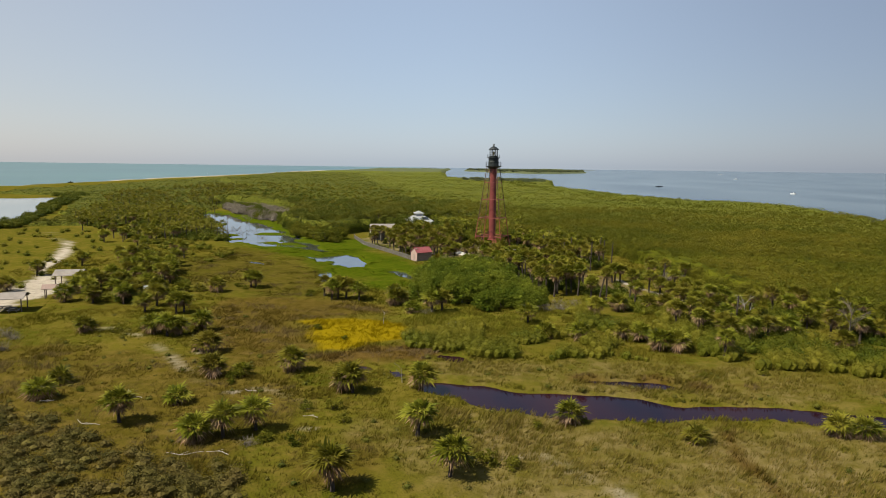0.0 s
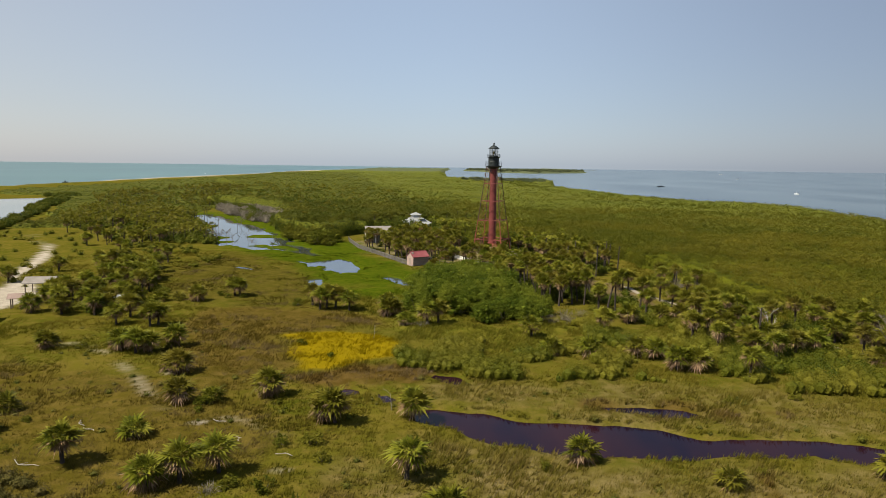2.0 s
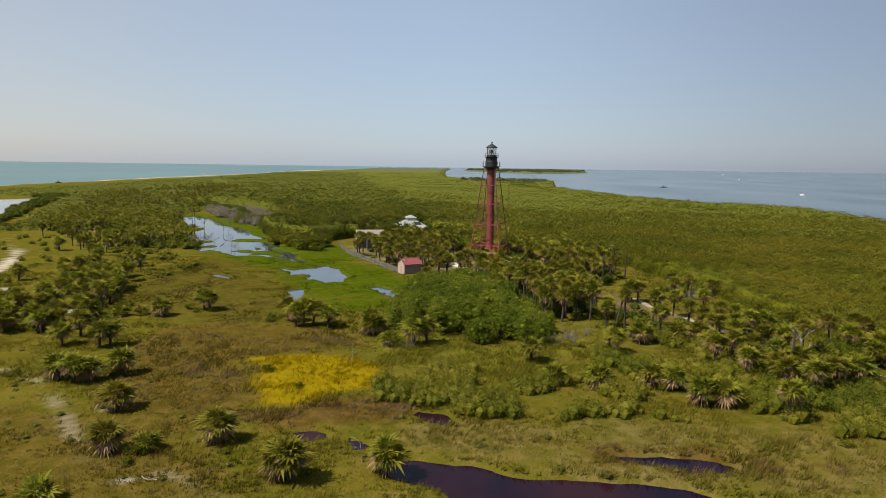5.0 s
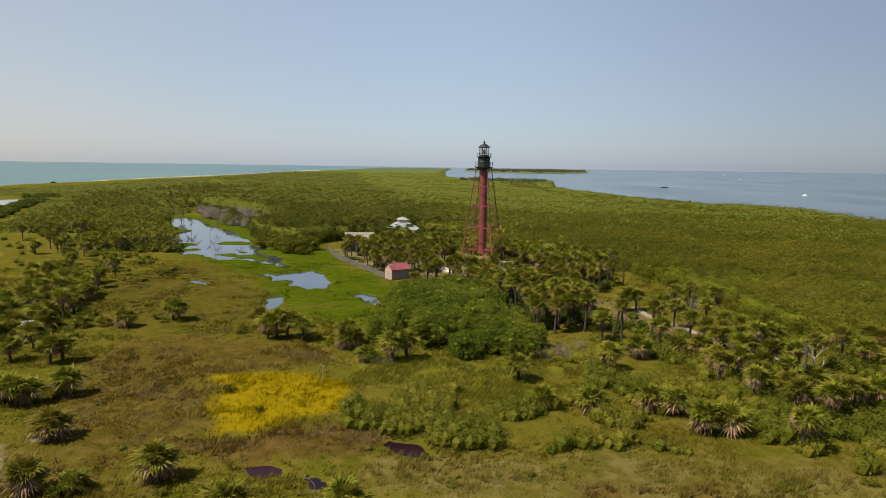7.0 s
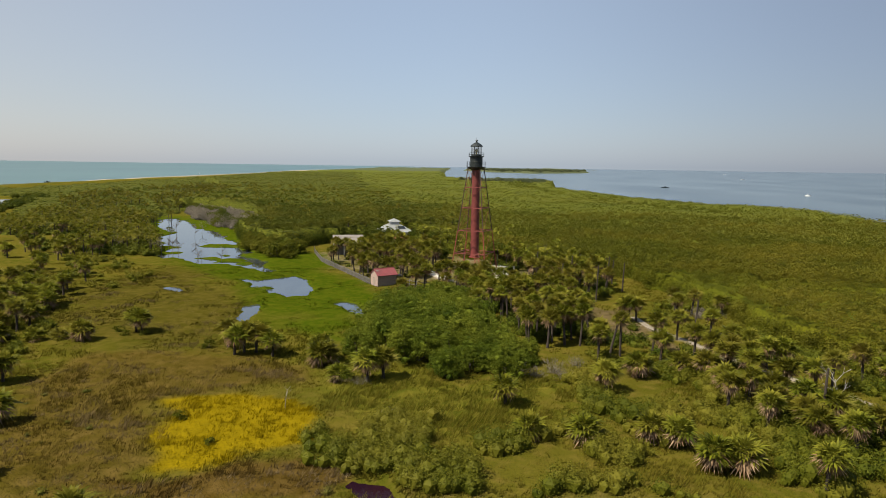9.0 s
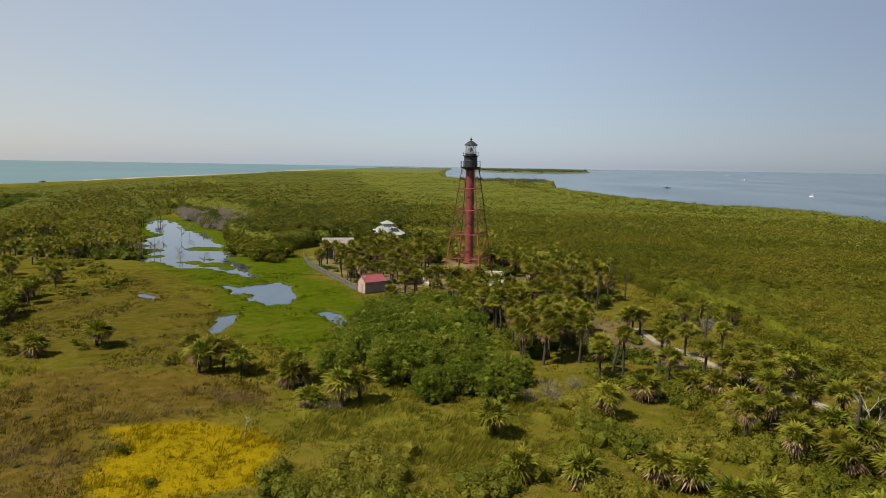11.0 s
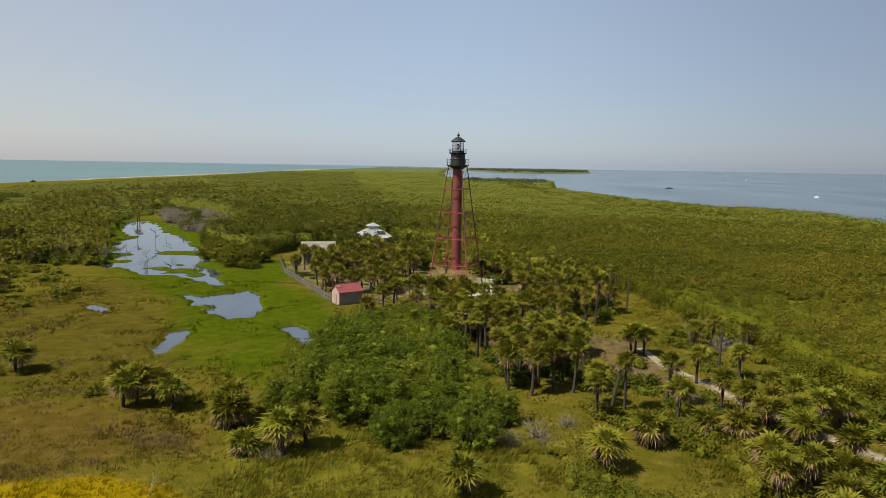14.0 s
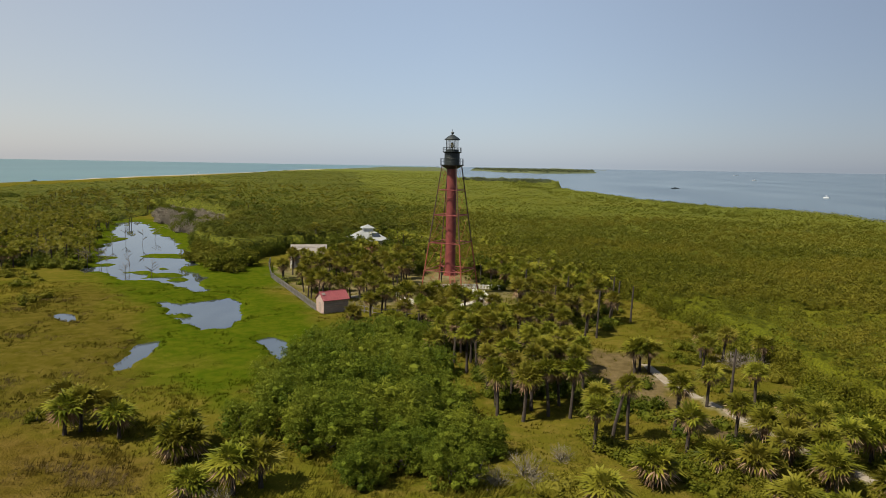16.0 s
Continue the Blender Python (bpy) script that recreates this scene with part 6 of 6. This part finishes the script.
def log(x, y, length, turn, r=0.038, arch=0.0):
    root = thing("fallen_log", pose(x, y, 0.55, 0, 0, turn), "bleached fallen branch lying in the grass", "log", "fallen logs")
    bm = bmesh.new()
    pts = [Vector(((k / 5 - 0.5) * length, 0.25 * math.sin(k * 1.3 + x) * length * 0.4, 0.1 + arch * math.sin(math.pi * k / 5))) for k in range(6)]
    for a, b in zip(pts, pts[1:]):
        rod(bm, a, b, r, r * 0.85, 6)
    rod(bm, pts[2], pts[2] + Vector((0.2 * length, 0.15 * length, 0.1)), r * 0.6, r * 0.3, 5)
    part("wood", bm, DEADWOOD, root)


for a in ((-23.5, 57.2, 3.2, 8), (-20.6, 57.7, 2.2, -12), (-36.2, 72.6, 1.8, -50), (-34.6, 71.2, 1.6, -25), (-43.4, 69.2, 1.4, 20), (-23.2, 74.3, 1.6, -20), (-19.8, 70.1, 1.2, -60), (-1.1, 105.9, 2.0, 20, 0.1, 0.9), (2.2, 101.6, 1.8, 8, 0.08, 0.3), (-35.8, 63.4, 3.0, -20), (-50, 71, 1.5, 70), (-43.5, 62.5, 1.4, 10), (-14.6, 67, 1.6, -10)):
    log(*a)


HULL = worn("white_hull", (0.75, 0.76, 0.76), (0.62, 0.63, 0.63), 0.4, 0.3)


def boat(x, y, turn, L, material, label):
    """Open motor boat: pointed hull, cabin top and engine."""
    root = thing("motor_boat", pose(x, y, 0, 0, 0, turn), label, "boat")
    bm = bmesh.new()
    rows = []
    for k in range(7):
        f = k / 6
        w = 0.17 * L * (1 - max(0, f - 0.5) ** 2 * 3.9) + 0.01
        rows.append([bm.verts.new((L * (f - 0.5), s * w * q, z + 0.25 * f * f)) for s, q, z in ((-1, 1, 0.75), (-1, 0.75, -0.1), (1, 0.75, -0.1), (1, 1, 0.75))])
    for a, b in zip(rows, rows[1:]):
        for i in range(4):
            bm.faces.new((a[i], a[(i + 1) % 4], b[(i + 1) % 4], b[i]))
    bm.faces.new(rows[0])
    bm.faces.new(rows[-1][::-1])
    part("hull", bm, material, root)
    part("console", box(bmesh.new(), L * 0.2, L * 0.14, 0.8, Matrix.Translation((-0.05 * L, 0, 1.1)), 0.08), material, root)
    part("canopy", box(bmesh.new(), L * 0.3, L * 0.26, 0.08, Matrix.Translation((-0.05 * L, 0, 2.2)), 0.03), material, root)
    for s in (-1, 1):
        part("canopy_post", rod(bmesh.new(), (-0.05 * L, s * 0.1 * L, 0.7), (-0.05 * L, s * 0.1 * L, 2.2), 0.05, None, 5), material, root)
    part("engine", box(bmesh.new(), 0.5, 0.5, 0.9, Matrix.Translation((-0.53 * L, 0, 0.6)), 0.08), BLACK, root)


boat(327, 728, 150, 4.6, HULL, "white motor boat anchored in the bay")
boat(243.6, 926, 4, 9.5, BLACK, "dark low boat on the bay")
boat(590, 1600, 20, 9, HULL, "white motor boat far out on the bay")
boat(900, 2600, 170, 14, HULL, "white cruiser far out on the bay")
boat(-450, 760, 60, 6, BLACK, "dark small boat off the beach")
boat(-520, 1340, 100, 7, HULL, "white boat off the beach")

# palm shapes that were never planted
for _, src in PALMS:
    if src.name not in USED:
        for ob in list(src.children) + [src]:
            bpy.data.objects.remove(ob)
